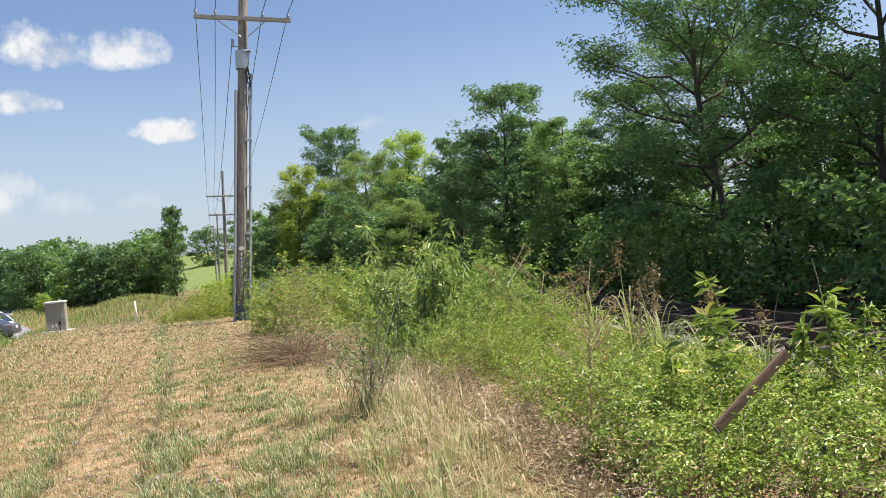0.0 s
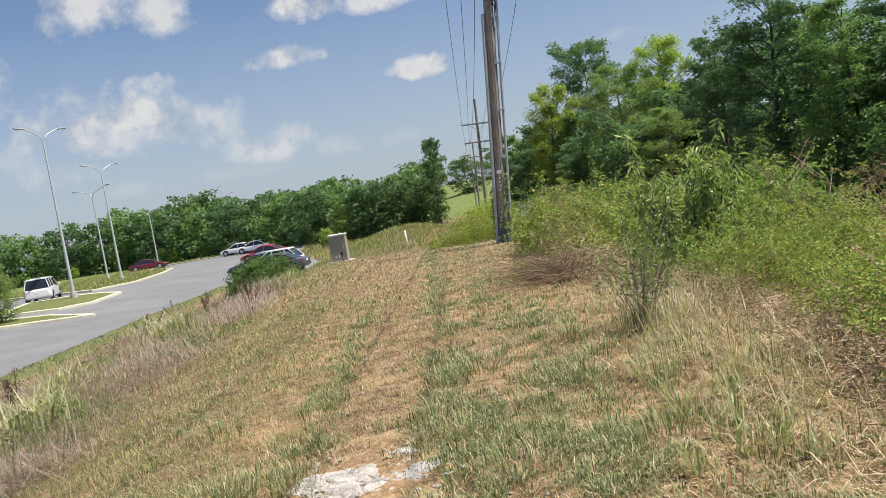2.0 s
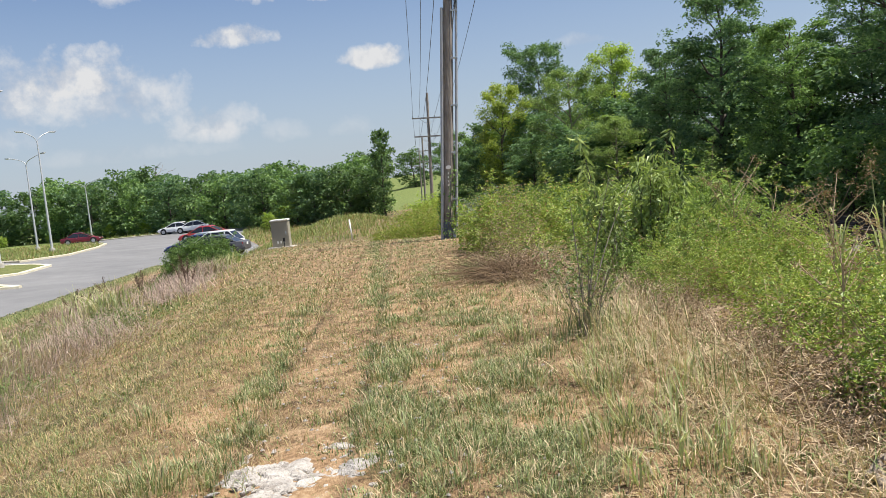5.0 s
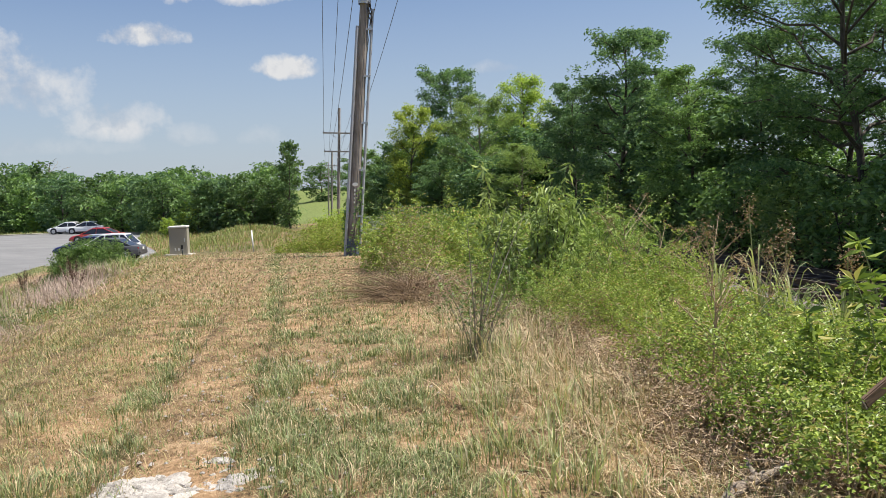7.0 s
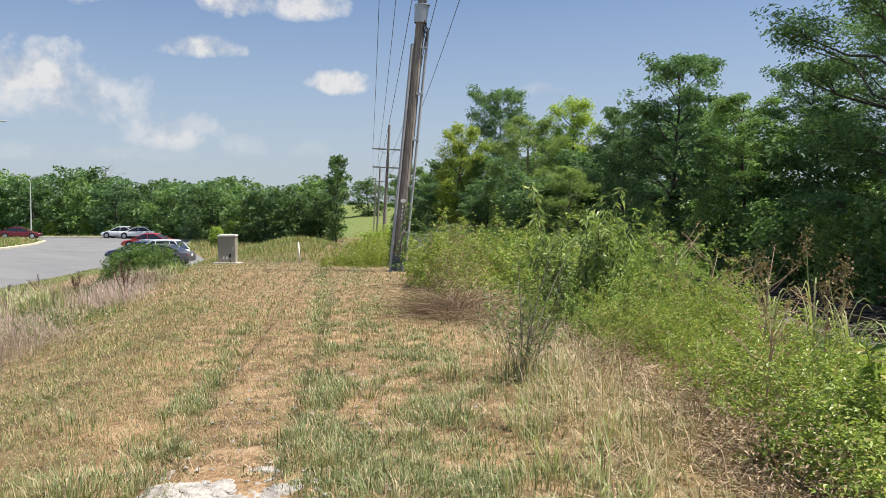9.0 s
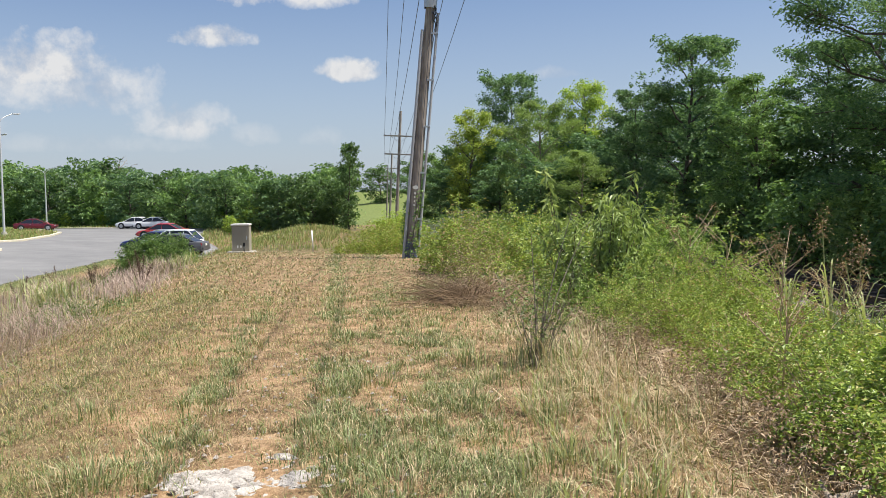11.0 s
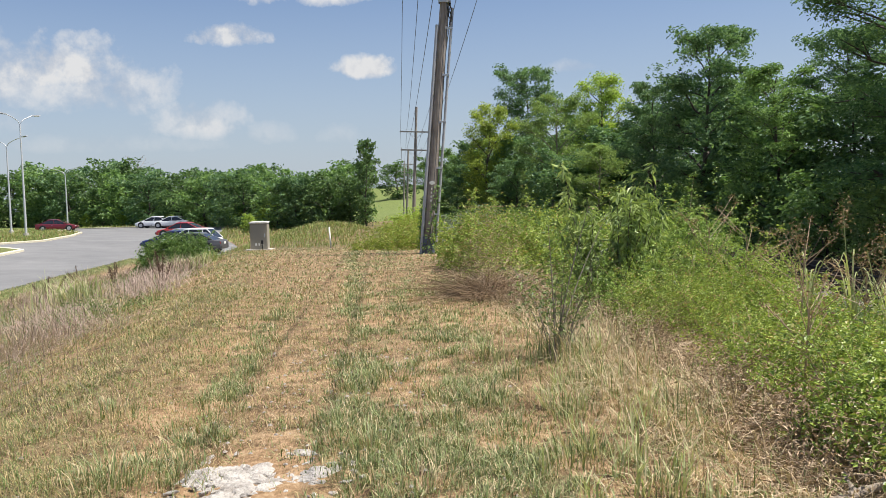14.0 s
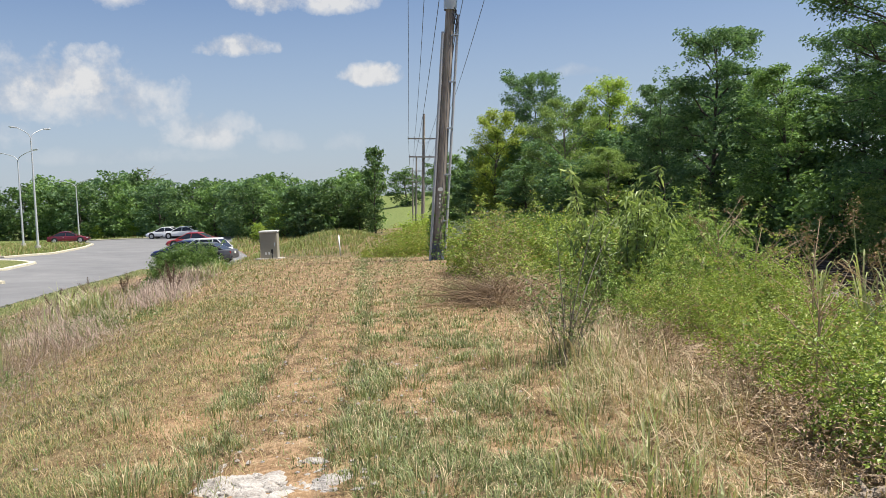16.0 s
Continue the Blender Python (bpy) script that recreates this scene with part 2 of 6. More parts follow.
CONDUIT = plain("conduit_grey", (0.42, 0.43, 0.45), 0.5, 0.2, 0.2, 3.0)
LAMP_POLE = plain("lamp_pole_paint", (0.55, 0.56, 0.57), 0.45, 0.3, 0.1)
INSULATOR = plain("insulator_glaze", (0.3, 0.32, 0.36), 0.2, 0.0, 0.1, 20.0)
WIRE = plain("wire_aluminium", (0.12, 0.125, 0.14), 0.5, 0.6, 0.1)
# one cabinet paint in two tones: shaded for the faces, sunlit for the lid
CABINET_PAINT = plain("cabinet_paint", srgb(152, 146, 132), 0.55, 0.0, 0.08, 3.0)
CABINET_SUNLIT = plain("cabinet_sunlit", srgb(205, 203, 196), 0.5, 0.0, 0.06, 3.0)
CONCRETE = plain("concrete_pad", (0.48, 0.45, 0.4), 0.9, 0.0, 0.2, 9.0)
WHITE_PLASTIC = plain("white_plastic", (0.78, 0.77, 0.72), 0.5, 0.0, 0.08)
BLACK_PLASTIC = plain("black_plastic", (0.025, 0.025, 0.027), 0.6, 0.0, 0.2)
STEEL_RAIL = plain("rail_steel", (0.1, 0.075, 0.06), 0.55, 0.5, 0.35, 5.0)
TYRE = plain("tyre_rubber", (0.022, 0.022, 0.024), 0.85, 0.0, 0.2)
RIM = plain("wheel_rim", (0.5, 0.5, 0.52), 0.3, 0.8, 0.1)
TAIL_LIGHT = plain("tail_light", (0.42, 0.015, 0.02), 0.15, 0.0, 0.1, coat=0.6)
HEAD_LIGHT = plain("head_light", (0.75, 0.77, 0.8), 0.1, 0.2, 0.05, coat=0.6)
CAR_GLASS = plain("car_glass", (0.018, 0.02, 0.024), 0.04, 0.0, 0.05, spec=0.8)
PAINTS = {
    "grey": plain("paint_grey", (0.085, 0.087, 0.095), 0.36, 0.1, 0.04, coat=0.25), "white": plain("paint_white", (0.76, 0.76, 0.77), 0.28, 0.0, 0.03, coat=0.8),
    "blue": plain("paint_blue", (0.03, 0.04, 0.14), 0.28, 0.3, 0.04, coat=0.8), "red": plain("paint_red", (0.42, 0.035, 0.03), 0.28, 0.1, 0.04, coat=0.8),
    "dark red": plain("paint_dark_red", (0.17, 0.018, 0.03), 0.28, 0.3, 0.04, coat=0.8), "silver": plain("paint_silver", (0.55, 0.56, 0.58), 0.3, 0.5, 0.04, coat=0.8),
}


def ground_material():
    s = Shade("ground_soil")
    at = s.node("ShaderNodeVertexColor")
    at.layer_name = "cover"
    sep = s.node("ShaderNodeSeparateColor")
    s.link(at.outputs["Color"], sep.inputs[0])
    pos = s.coords()
    fine, mid, broad = s.noise(26.0, 6.0, 0.65, pos), s.noise(4.0, 5.0, 0.6, pos), s.noise(0.6, 4.0, 0.6, pos)
    litter = s.noise(9.0, 5.0, 0.7, s.coords(stretch=(7, 2.2, 1)))
    tone = s.math("ADD", s.math("MULTIPLY", litter, 0.55), s.math("MULTIPLY", mid, 0.45))
    dry = s.ramp(tone, [(0.38, (0.04, 0.027, 0.015)), (0.5, (0.22, 0.145, 0.08)), (0.64, (0.5, 0.36, 0.22))])
    green = s.ramp(tone, [(0.36, (0.03, 0.028, 0.013)), (0.5, (0.12, 0.105, 0.05)), (0.7, (0.34, 0.28, 0.16))])
    bare = s.ramp(s.math("ADD", s.math("MULTIPLY", fine, 0.5), s.math("MULTIPLY", mid, 0.5)), [(0.36, (0.13, 0.08, 0.042)), (0.5, (0.32, 0.205, 0.115)), (0.66, (0.5, 0.37, 0.235))])
    shaken = s.math("MULTIPLY", s.math("SUBTRACT", s.math("ADD", mid, fine), 1.0), 0.9)
    # woodland floor, with the trees' shade put into its dark colour
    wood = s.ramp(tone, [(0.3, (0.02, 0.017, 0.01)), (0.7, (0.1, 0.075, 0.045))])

    def mask(i):
        return s.math("MULTIPLY", s.math("SUBTRACT", s.math("ADD", sep.outputs[i], shaken), 0.36), 3.2, clamp=True)

    colour = s.mix(mask(0), dry, green)
    lush = s.ramp(tone, [(0.3, (0.07, 0.105, 0.03)), (0.7, (0.22, 0.28, 0.08))])
    colour = s.mix(at.outputs["Alpha"], colour, lush)
    colour = s.mix(mask(1), colour, bare)
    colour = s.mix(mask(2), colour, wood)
    colour = s.mix(s.math("MULTIPLY", broad, 0.5), colour, s.mix(1.0, colour, (0.75, 0.72, 0.62), "MULTIPLY"))
    return s.surface(colour, 0.95, bump=s.math("ADD", fine, litter), strength=0.7, distance=0.025, spec=0.15)


def asphalt_material():
    s = Shade("asphalt")
    pos = s.coords()
    fine, patch = s.noise(60.0, 5.0, 0.7, pos), s.noise(0.35, 4.0, 0.6, pos)
    tone = s.math("ADD", s.math("MULTIPLY", fine, 0.4), s.math("MULTIPLY", patch, 0.6))
    colour = s.ramp(tone, [(0.3, (0.125, 0.125, 0.127)), (0.7, (0.215, 0.213, 0.21))])
    return s.surface(colour, 0.85, bump=fine, strength=0.4, distance=0.006, spec=0.3)


def stone_material(name, dark, light, scale=7.0):
    s = Shade(name)
    pos = s.coords()
    rnd = s.node("ShaderNodeObjectInfo").outputs["Random"]
    g, f = s.noise(scale, 6.0, 0.65, pos), s.noise(scale * 7, 5.0, 0.7, pos)
    tone = s.math("ADD", s.math("ADD", s.math("MULTIPLY", g, 0.55), s.math("MULTIPLY", f, 0.35)), s.math("MULTIPLY", rnd, 0.1))
    colour = s.ramp(tone, [(0.32, dark), (0.6, light)])
    return s.surface(colour, 0.9, bump=s.math("ADD", g, f), strength=0.8, distance=0.02, spec=0.2)


GROUND = ground_material()
ASPHALT = asphalt_material()
LIMESTONE = stone_material("limestone", (0.17, 0.145, 0.12), (0.5, 0.465, 0.42))
KERB = stone_material("kerb_concrete", (0.4, 0.36, 0.26), (0.66, 0.61, 0.47), 4.0)
BALLAST = stone_material("ballast_stone", (0.06, 0.05, 0.045), (0.24, 0.21, 0.19), 14.0)
STRIPE = plain("road_paint", (0.75, 0.75, 0.73), 0.7, 0.0, 0.15, 20.0)

# ---- shape helpers ----
class Geo:
    """Gathers many pieces into one mesh."""

    def __init__(self):
        self.v, self.f, self.n = [], [], 0

    def add(self, verts, faces):
        verts = np.asarray(verts, dtype=np.float64).reshape(-1, 3)
        self.v.append(verts)
        self.f.append(np.asarray(faces, dtype=np.int64) + self.n)
        self.n += len(verts)

    def mesh(self, name, material, smooth=False):
        me = bpy.data.meshes.new(name)
        co = np.concatenate(self.v)
        loops = np.concatenate([f.ravel() for f in self.f])
        totals = np.concatenate([np.full(len(f), f.shape[1]) for f in self.f])
        me.vertices.add(len(co))
        me.vertices.foreach_set("co", co.astype(np.float32).ravel())
        me.loops.add(len(loops))
        me.loops.foreach_set("vertex_index", loops.astype(np.int32))
        me.polygons.add(len(totals))
        me.polygons.foreach_set("loop_start", np.concatenate([[0], np.cumsum(totals)[:-1]]).astype(np.int32))
        me.polygons.foreach_set("use_smooth", np.full(len(totals), smooth))
        me.materials.append(material)
        me.update(calc_edges=True)
        me.validate()
        return me


def piece(name, geo, material, parent=None, smooth=False, label=""):
    """Links gathered geometry as one mesh object, under a thing if one is given."""
    ob = new(name, geo.mesh(name, material, smooth))
    ob.parent = parent
    return tagged(ob, label)


def part(name, bm, material, parent, label="", smooth=False):
    """Links a bmesh as one mesh object under a thing or a part."""
    me = bpy.data.meshes.new(name)
    bm.to_mesh(me)
    bm.free()
    me.materials.append(material)
    if smooth:
        me.polygons.foreach_set("use_smooth", [True] * len(me.polygons))
    ob = new(name, me)
    ob.parent = parent
    return tagged(ob, label)


def thing(name, m, label, category, group="", kind=""):
    """An Empty at a thing's base, for its parts."""
    ob = new(name)
    ob.empty_display_size = 0.2
    ob.matrix_world = m
    return tagged(ob, label, category, group, kind)


def box(size, at=(0, 0, 0), bevel=0.0, turn=None):
    bm = bmesh.new()
    bmesh.ops.create_cube(bm, size=1.0)
    bmesh.ops.scale(bm, vec=size, verts=bm.verts)
    if bevel:
        bmesh.ops.bevel(bm, geom=bm.edges[:], offset=bevel, segments=2, affect="EDGES")
    bm.transform(Matrix.Translation(at) @ (turn or Matrix()))
    return bm


def drum(r0, r1, depth, at=(0, 0, 0), sides=12, turn=None, bevel=0.0):
    bm = bmesh.new()
    bmesh.ops.create_cone(bm, cap_ends=True, segments=sides, radius1=r0, radius2=r1, depth=depth)
    if bevel:
        rims = [ed for ed in bm.edges if abs(ed.verts[0].co.z - ed.verts[1].co.z) < 1e-6]
        bmesh.ops.bevel(bm, geom=rims, offset=bevel, segments=2, affect="EDGES")
    bm.transform(Matrix.Translation(at) @ (turn or Matrix()))
    return bm


def merged(*parts):
    bm = bmesh.new()
    for p in parts:
        me = bpy.data.meshes.new("scratch")
        p.to_mesh(me)
        p.free()
        bm.from_mesh(me)
        bpy.data.meshes.remove(me)
    return bm


def tube(points, radii, sides=6):
    """Vertices and quads of a tapered tube along points."""
    p = np.asarray(points, dtype=float)
    r = np.broadcast_to(np.asarray(radii, dtype=float), (len(p),))
    d = np.gradient(p, axis=0)
    d /= np.linalg.norm(d, axis=1)[:, None] + 1e-9
    ref = np.where(np.abs(d[:, 2:3]) > 0.9, [[1.0, 0, 0]], [[0, 0, 1.0]])
    s = np.cross(d, ref)
    s /= np.linalg.norm(s, axis=1)[:, None] + 1e-9
    u = np.cross(s, d)
    ang = np.arange(sides) * 2 * math.pi / sides
    ring = s[:, None, :] * np.cos(ang)[None, :, None] + u[:, None, :] * np.sin(ang)[None, :, None]
    v = (p[:, None, :] + ring * r[:, None, None]).reshape(-1, 3)
    k, j = np.meshgrid(np.arange(len(p) - 1), np.arange(sides), indexing="ij")
    a, b = k * sides + j, k * sides + (j + 1) % sides
    return v, np.stack([a, b, b + sides, a + sides], axis=-1).reshape(-1, 4)


def unit(v):
    return v / (np.linalg.norm(v, axis=-1, keepdims=True) + 1e-9)


def leaves(geo, pos, size, rng, up=0.55, aspect=0.5, droop=0.0, fold=0.18, face=None):
    """Folded leaves, two triangles each: base, side, tip, side. face: the way that each one is turned."""
    n = len(pos)
    axis = rng.normal(size=(n, 3)) * [1, 1, 0.55] - [0, 0, droop]
    axis = unit(axis)
    nor = rng.normal(size=(n, 3)) * 0.6 + [0, 0, up]
    nor = unit(nor if face is None else nor + face)
    if face is not None:
        axis = unit(axis - nor * np.sum(axis * nor, axis=1, keepdims=True) * 0.75)
    side = unit(np.cross(axis, nor))
    nor = np.cross(side, axis)
    L = (size * rng.uniform(0.65, 1.3, n))[:, None]
    W = L * aspect * 0.5
    mid = pos + axis * L * 0.45
    v = np.stack([pos, mid + side * W + nor * L * fold, pos + axis * L - nor * L * 0.08, mid - side * W + nor * L * fold], axis=1)
    i = np.arange(n)[:, None] * 4
    geo.add(v, np.concatenate([i + [0, 1, 2], i + [0, 2, 3]]))


def blades(geo, pos, length, width, rng, bend=0.5, az=None, lean=0.25):
    """Grass blades, bent, tapering to a tip."""
    n = len(pos)
    a = rng.uniform(0, 2 * math.pi, n) if az is None else az
    length = np.broadcast_to(length, (n,)) * rng.uniform(0.5, 1.35, n)
    width = np.broadcast_to(width, (n,)) * rng.uniform(0.7, 1.3, n)
    out = np.stack([np.cos(a), np.sin(a), np.zeros(n)], 1)
    turn = a + math.pi / 2 + rng.uniform(-0.7, 0.7, n)
    side = np.stack([np.cos(turn), np.sin(turn), np.zeros(n)], 1) * (width / 2)[:, None]
    k = np.abs(rng.normal(0, 1, n)) * bend
    le = np.abs(rng.normal(0, 1, n)) * lean
    up = np.array([0, 0, 1.0])
    d1 = unit(out * le[:, None] + up)
    d2 = unit(out * (le + k * 1.6)[:, None] + up * np.clip(1 - k * 0.55, -0.6, 1)[:, None])
    m = pos + d1 * (length * 0.5)[:, None]
    t = m + d2 * (length * 0.5)[:, None]
    v = np.stack([pos - side, pos + side, m + side * 0.8, m - side * 0.8, t], 1)
    i = np.arange(n)[:, None] * 5
    geo.add(v, np.concatenate([i + [0, 1, 2], i + [0, 2, 3], i + [3, 2, 4]]))


def wavy(x, y, scale=1.0, seed=0.0):
    """A cheap smooth noise over the plan, about -1 to 1."""
    x, y = np.asarray(x) / scale + seed * 3.7, np.asarray(y) / scale - seed * 2.3
    return (np.sin(1.7 * x + 1.3 * np.sin(1.1 * y + 0.4)) + np.sin(2.3 * y - 1.1 * np.sin(1.9 * x)) + 0.6 * np.sin(4.1 * x + 3.3 * y + 1.7 * np.sin(2.7 * y)) + 0.5 * np.sin(6.7 * y - 5.3 * x)) / 3.1


def smooth(t):
    t = np.clip(t, 0, 1)
    return t * t * (3 - 2 * t)


# ---- lie of the land ----
def lot_height(x, y):
    return -1.55 + 0.8 * smooth(np.maximum((-np.asarray(x) - 19) / 18, (np.asarray(y) - 58) / 45))


LOT = [(-13.0, -8.0), (-15.4, 12.0), (-16.9, 24.5), (-18.1, 34.0), (-18.8, 40.0), (-19.5, 48.0), (-20.2, 53.0), (-14.2, 54.0), (-13.9, 58.0), (-16.5, 66.0), (-21.5, 80.0),
       (-27.0, 104.0), (-40.0, 108.0), (-48.5, 109.0), (-45.6, 98.0), (-38.5, 88.0), (-35.2, 78.5), (-33.2, 68.5), (-34.4, 63.0), (-38.7, 66.0), (-54.0, 79.0), (-58.0, 74.0),
       (-37.5, 57.0), (-33.0, 49.5), (-36.0, 40.0), (-33.0, 10.0), (-30.0, -8.0)]


def in_polygon(x, y, poly):
    x, y = np.asarray(x, float), np.asarray(y, float)
    inside = np.zeros(x.shape, bool)
    for (x0, y0), (x1, y1) in zip(poly, poly[1:] + poly[:1]):
        cut = ((y0 > y) != (y1 > y)) & (x < (x1 - x0) * (y - y0) / (y1 - y0 + 1e-12) + x0)
        inside ^= cut
    return inside


def crest(y):
    """Where the embankment's top breaks towards the ditch."""
    return np.interp(y, [-10, 4, 12, 22, 35, 50, 80], [-2.0, -2.6, -3.9, -5.6, -8.4, -8.6, -9.5])


def verge_edge(y):
    """Where the ditch's weeds give way to the green verge of the road."""
    return np.interp(y, [5, 12, 24.5, 34, 40, 48, 53], [-13.0, -13.9, -15.4, -16.6, -17.4, -18.2, -18.8])


def rail_line(y):
    """The railway's centre line, which bends away with the corridor."""
    y = np.asarray(y, float)
    return 9.9 - 0.0006 * np.clip(y - 20, 0, None) ** 2


def height(x, y):
    x, y = np.asarray(x, float), np.asarray(y, float)
    top = -0.30 * smooth((y - 26) / 10) - 0.35 * smooth((y - 48) / 25)
    top = top + 0.02 * wavy(x, y, 0.7) + 0.03 * wavy(x, y, 2.3, 1.0)
    late = smooth((y - 26) / 14)
    run = np.clip((crest(y) - x) / ((crest(y) - verge_edge(y)) * (1 - late) + 4.6 * late), 0, 1)
    fall = (0.35 * run + 0.65 * (1 - (1 - run) ** 2)) * (1 - late) + smooth(run) * late
    lot = lot_height(x, y)
    z = top * (1 - fall) + lot * fall
    # ditch in front of the verge
    z = z - 0.1 * np.exp(-((x - crest(y) + 7.5) / 1.6) ** 2) * smooth((40 - y) / 10)
    # weedy bank beyond the mown strip
    z = z + 0.75 * np.exp(-((x + 6.2) / 2.6) ** 2 - ((y - 46) / 5.0) ** 2)
    # ground falls to the railway, and rises again under the woods
    east = np.clip(x - 3.4, 0, None)
    z = z - 0.75 * smooth(east / 4.0) * smooth((90 - y) / 30) + 0.5 * smooth((x - rail_line(y) - 3) / 6)
    # far rolling fields
    z = z + 8.5 * smooth((y - 150) / 260) * smooth((x + 150) / 140) + 2.0 * smooth((y - 200) / 300) + 1.0 * wavy(x, y, 120) * smooth((np.hypot(x, y) - 170) / 200)
    return np.where(in_polygon(x, y, LOT), lot - 0.1, z)


def strip(x, y):
    """Distance east of the mown strip's middle."""
    return x + 0.05 + 0.105 * np.clip(y, -5, 32)


def tread(x, y):
    """Share of green in the mown strip: bands between the wheel tracks."""
    s = strip(x, y) + 0.05 * wavy(x, y, 1.1, 2.0)
    near = smooth((9 - y) / 4)
    g = 0.5 * np.exp(-((s + 1.12) / 0.22) ** 2) * smooth((15 - y) / 4) + 0.46 * np.exp(-((s - 0.0) / (0.27 + 0.18 * near)) ** 2) + 0.34 * np.exp(-((s - 0.95) / 0.5) ** 2) + 0.1 * smooth((s + 0.4) / 0.3)
    g = g + 0.14 * near * np.exp(-((s - 0.2) / 0.8) ** 2) - 0.3 * np.exp(-((s + 0.62) / 0.16) ** 2) * smooth((y - 6.2) / 1.0) - 0.25 * smooth((-s - 1.45) / 0.3)
    g = g + 0.36 * wavy(x, y, 0.27, 3.0) + 0.3 * wavy(x, y, 0.8, 5.0) + 0.3 * wavy(x, y, 0.11, 8.0)
    return 0.95 * smooth((np.clip(g, 0, 1) - 0.14) / 0.6)

# ---- ground ----
def steps(*spans):
    out = []
    for a, b, d in spans:
        out.extend(np.arange(a, b - 1e-6, d))
    return np.array(out + [spans[-1][1]])


def build_ground():
    far = 40.0 * 1.35 ** np.arange(1, 14)
    xs = np.concatenate([-(80 + far)[::-1], steps((-80, -22, 0.9), (-22, -9, 0.4), (-9, 5, 0.13), (5, 16, 0.4), (16, 40, 1.5)), 40 + far])
    ys = np.concatenate([-(12 + far)[::-1], steps((-12, 2, 0.8), (2, 14, 0.13), (14, 36, 0.3), (36, 120, 0.9), (120, 200, 4.0)), 200 + far])
    X, Y = np.meshgrid(xs, ys, indexing="ij")
    Z = height(X, Y)
    Z = Z + (0.012 * wavy(X, Y, 0.16, 4.0) + 0.012 * wavy(X, Y, 0.33, 7.0)) * (np.abs(X) < 10) * (Y < 36) - 0.05 * np.exp(-((strip(X, Y) + 0.97) / 0.09) ** 2) * (Y < 18) - 0.03 * np.exp(-((strip(X, Y) - 0.03) / 0.08) ** 2) * (Y < 26)
    nx, ny = X.shape
    idx = np.arange(nx * ny).reshape(nx, ny)
    quads = np.stack([idx[:-1, :-1], idx[1:, :-1], idx[1:, 1:], idx[:-1, 1:]], -1).reshape(-1, 4)
    g = Geo()
    g.add(np.stack([X, Y, Z], -1).reshape(-1, 3), quads)
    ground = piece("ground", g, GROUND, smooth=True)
    green = tread(X, Y) * (Y < 34)
    c = crest(Y)
    green = np.where(X < verge_edge(Y), 0.8 + 0.3 * wavy(X, Y, 3.0), green)                       # verge by the road
    green = np.where((X < c + 0.8) & (X > c - 4.5), 0.42 + 0.35 * wavy(X, Y, 1.2), green)
    green = np.where((Y > 34) & (X > -14), 0.62 + 0.35 * wavy(X, Y, 4.0), green)
    green = np.where(X > 3, 0.7, green)
    green = np.where(Y > 110, 1.0, green)
    green = np.where(X < -30, 0.85 + 0.2 * wavy(X, Y, 5.0), green)
    bare = np.clip(0.45 * wavy(X, Y, 0.9, 9.0) - 0.2 + 0.25 * wavy(X, Y, 0.4, 2.0), 0, 1) * (1 - tread(X, Y)) * (X > c) * (X < 2.6) * (Y < 22)
    for bx, by, r in ((-1.15, 4.8, 0.75), (-1.5, 7.6, 0.42), (-0.67, 5.7, 0.3), (-1.9, 5.2, 0.4), (0.46, 5.5, 0.35), (0.4, 11.0, 0.7), (-0.4, 7.2, 0.3), (-0.94, 11.2, 0.4), (-2.5, 9.5, 0.6), (-2.1, 6.4, 0.6), (1.5, 6.2, 0.5), (1.7, 4.6, 0.5)):
        bare = np.maximum(bare, 0.9 * np.exp(-((X - bx) ** 2 + ((Y - by) * 0.8) ** 2) / r ** 2))
    # third channel: the painted shade under the woods east of the railway
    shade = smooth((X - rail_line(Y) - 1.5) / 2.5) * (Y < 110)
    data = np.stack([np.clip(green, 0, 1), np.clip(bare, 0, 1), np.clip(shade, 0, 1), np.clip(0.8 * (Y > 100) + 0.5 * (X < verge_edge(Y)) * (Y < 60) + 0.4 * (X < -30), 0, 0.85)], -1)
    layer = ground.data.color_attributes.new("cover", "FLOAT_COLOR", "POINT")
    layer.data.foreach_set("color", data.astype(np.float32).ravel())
    tagged(ground, "dry mown grass bank over stony reddish soil", "ground", kind="structure")


build_ground()


def draped(name, poly, lift, material, label, category, cell=4.0, sink=0.0):
    """A polygon of the plan laid on the parking lot's slope, with a short skirt."""
    bm = bmesh.new()
    bm.faces.new([bm.verts.new((x, y, 0)) for x, y in poly])
    xs, ys = [p[0] for p in poly], [p[1] for p in poly]
    for lo, hi, axis in ((min(xs), max(xs), 0), (min(ys), max(ys), 1)):
        v = math.ceil(lo / cell) * cell
        while v < hi:
            co, no = [0, 0, 0], [0, 0, 0]
            co[axis], no[axis] = v + 0.013, 1
            bmesh.ops.bisect_plane(bm, geom=bm.verts[:] + bm.edges[:] + bm.faces[:], plane_co=co, plane_no=no)
            v += cell
    bmesh.ops.triangulate(bm, faces=bm.faces[:])
    bmesh.ops.recalc_face_normals(bm, faces=bm.faces[:])
    if sum(f.normal.z for f in bm.faces) < 0:
        bmesh.ops.reverse_faces(bm, faces=bm.faces[:])
    for v in bm.verts:
        v.co.z = float(lot_height(v.co.x, v.co.y)) + lift
    rim = [ed for ed in bm.edges if ed.is_boundary]
    made = bmesh.ops.extrude_edge_only(bm, edges=rim)
    for v in made["geom"]:
        if isinstance(v, bmesh.types.BMVert):
            v.co.z -= 0.25
    ob = part(name, bm, material, None)
    return tagged(ob, label, category, kind="structure")


draped("road", LOT, 0.0, ASPHALT, "worn grey asphalt road widening into a parking lot", "road")


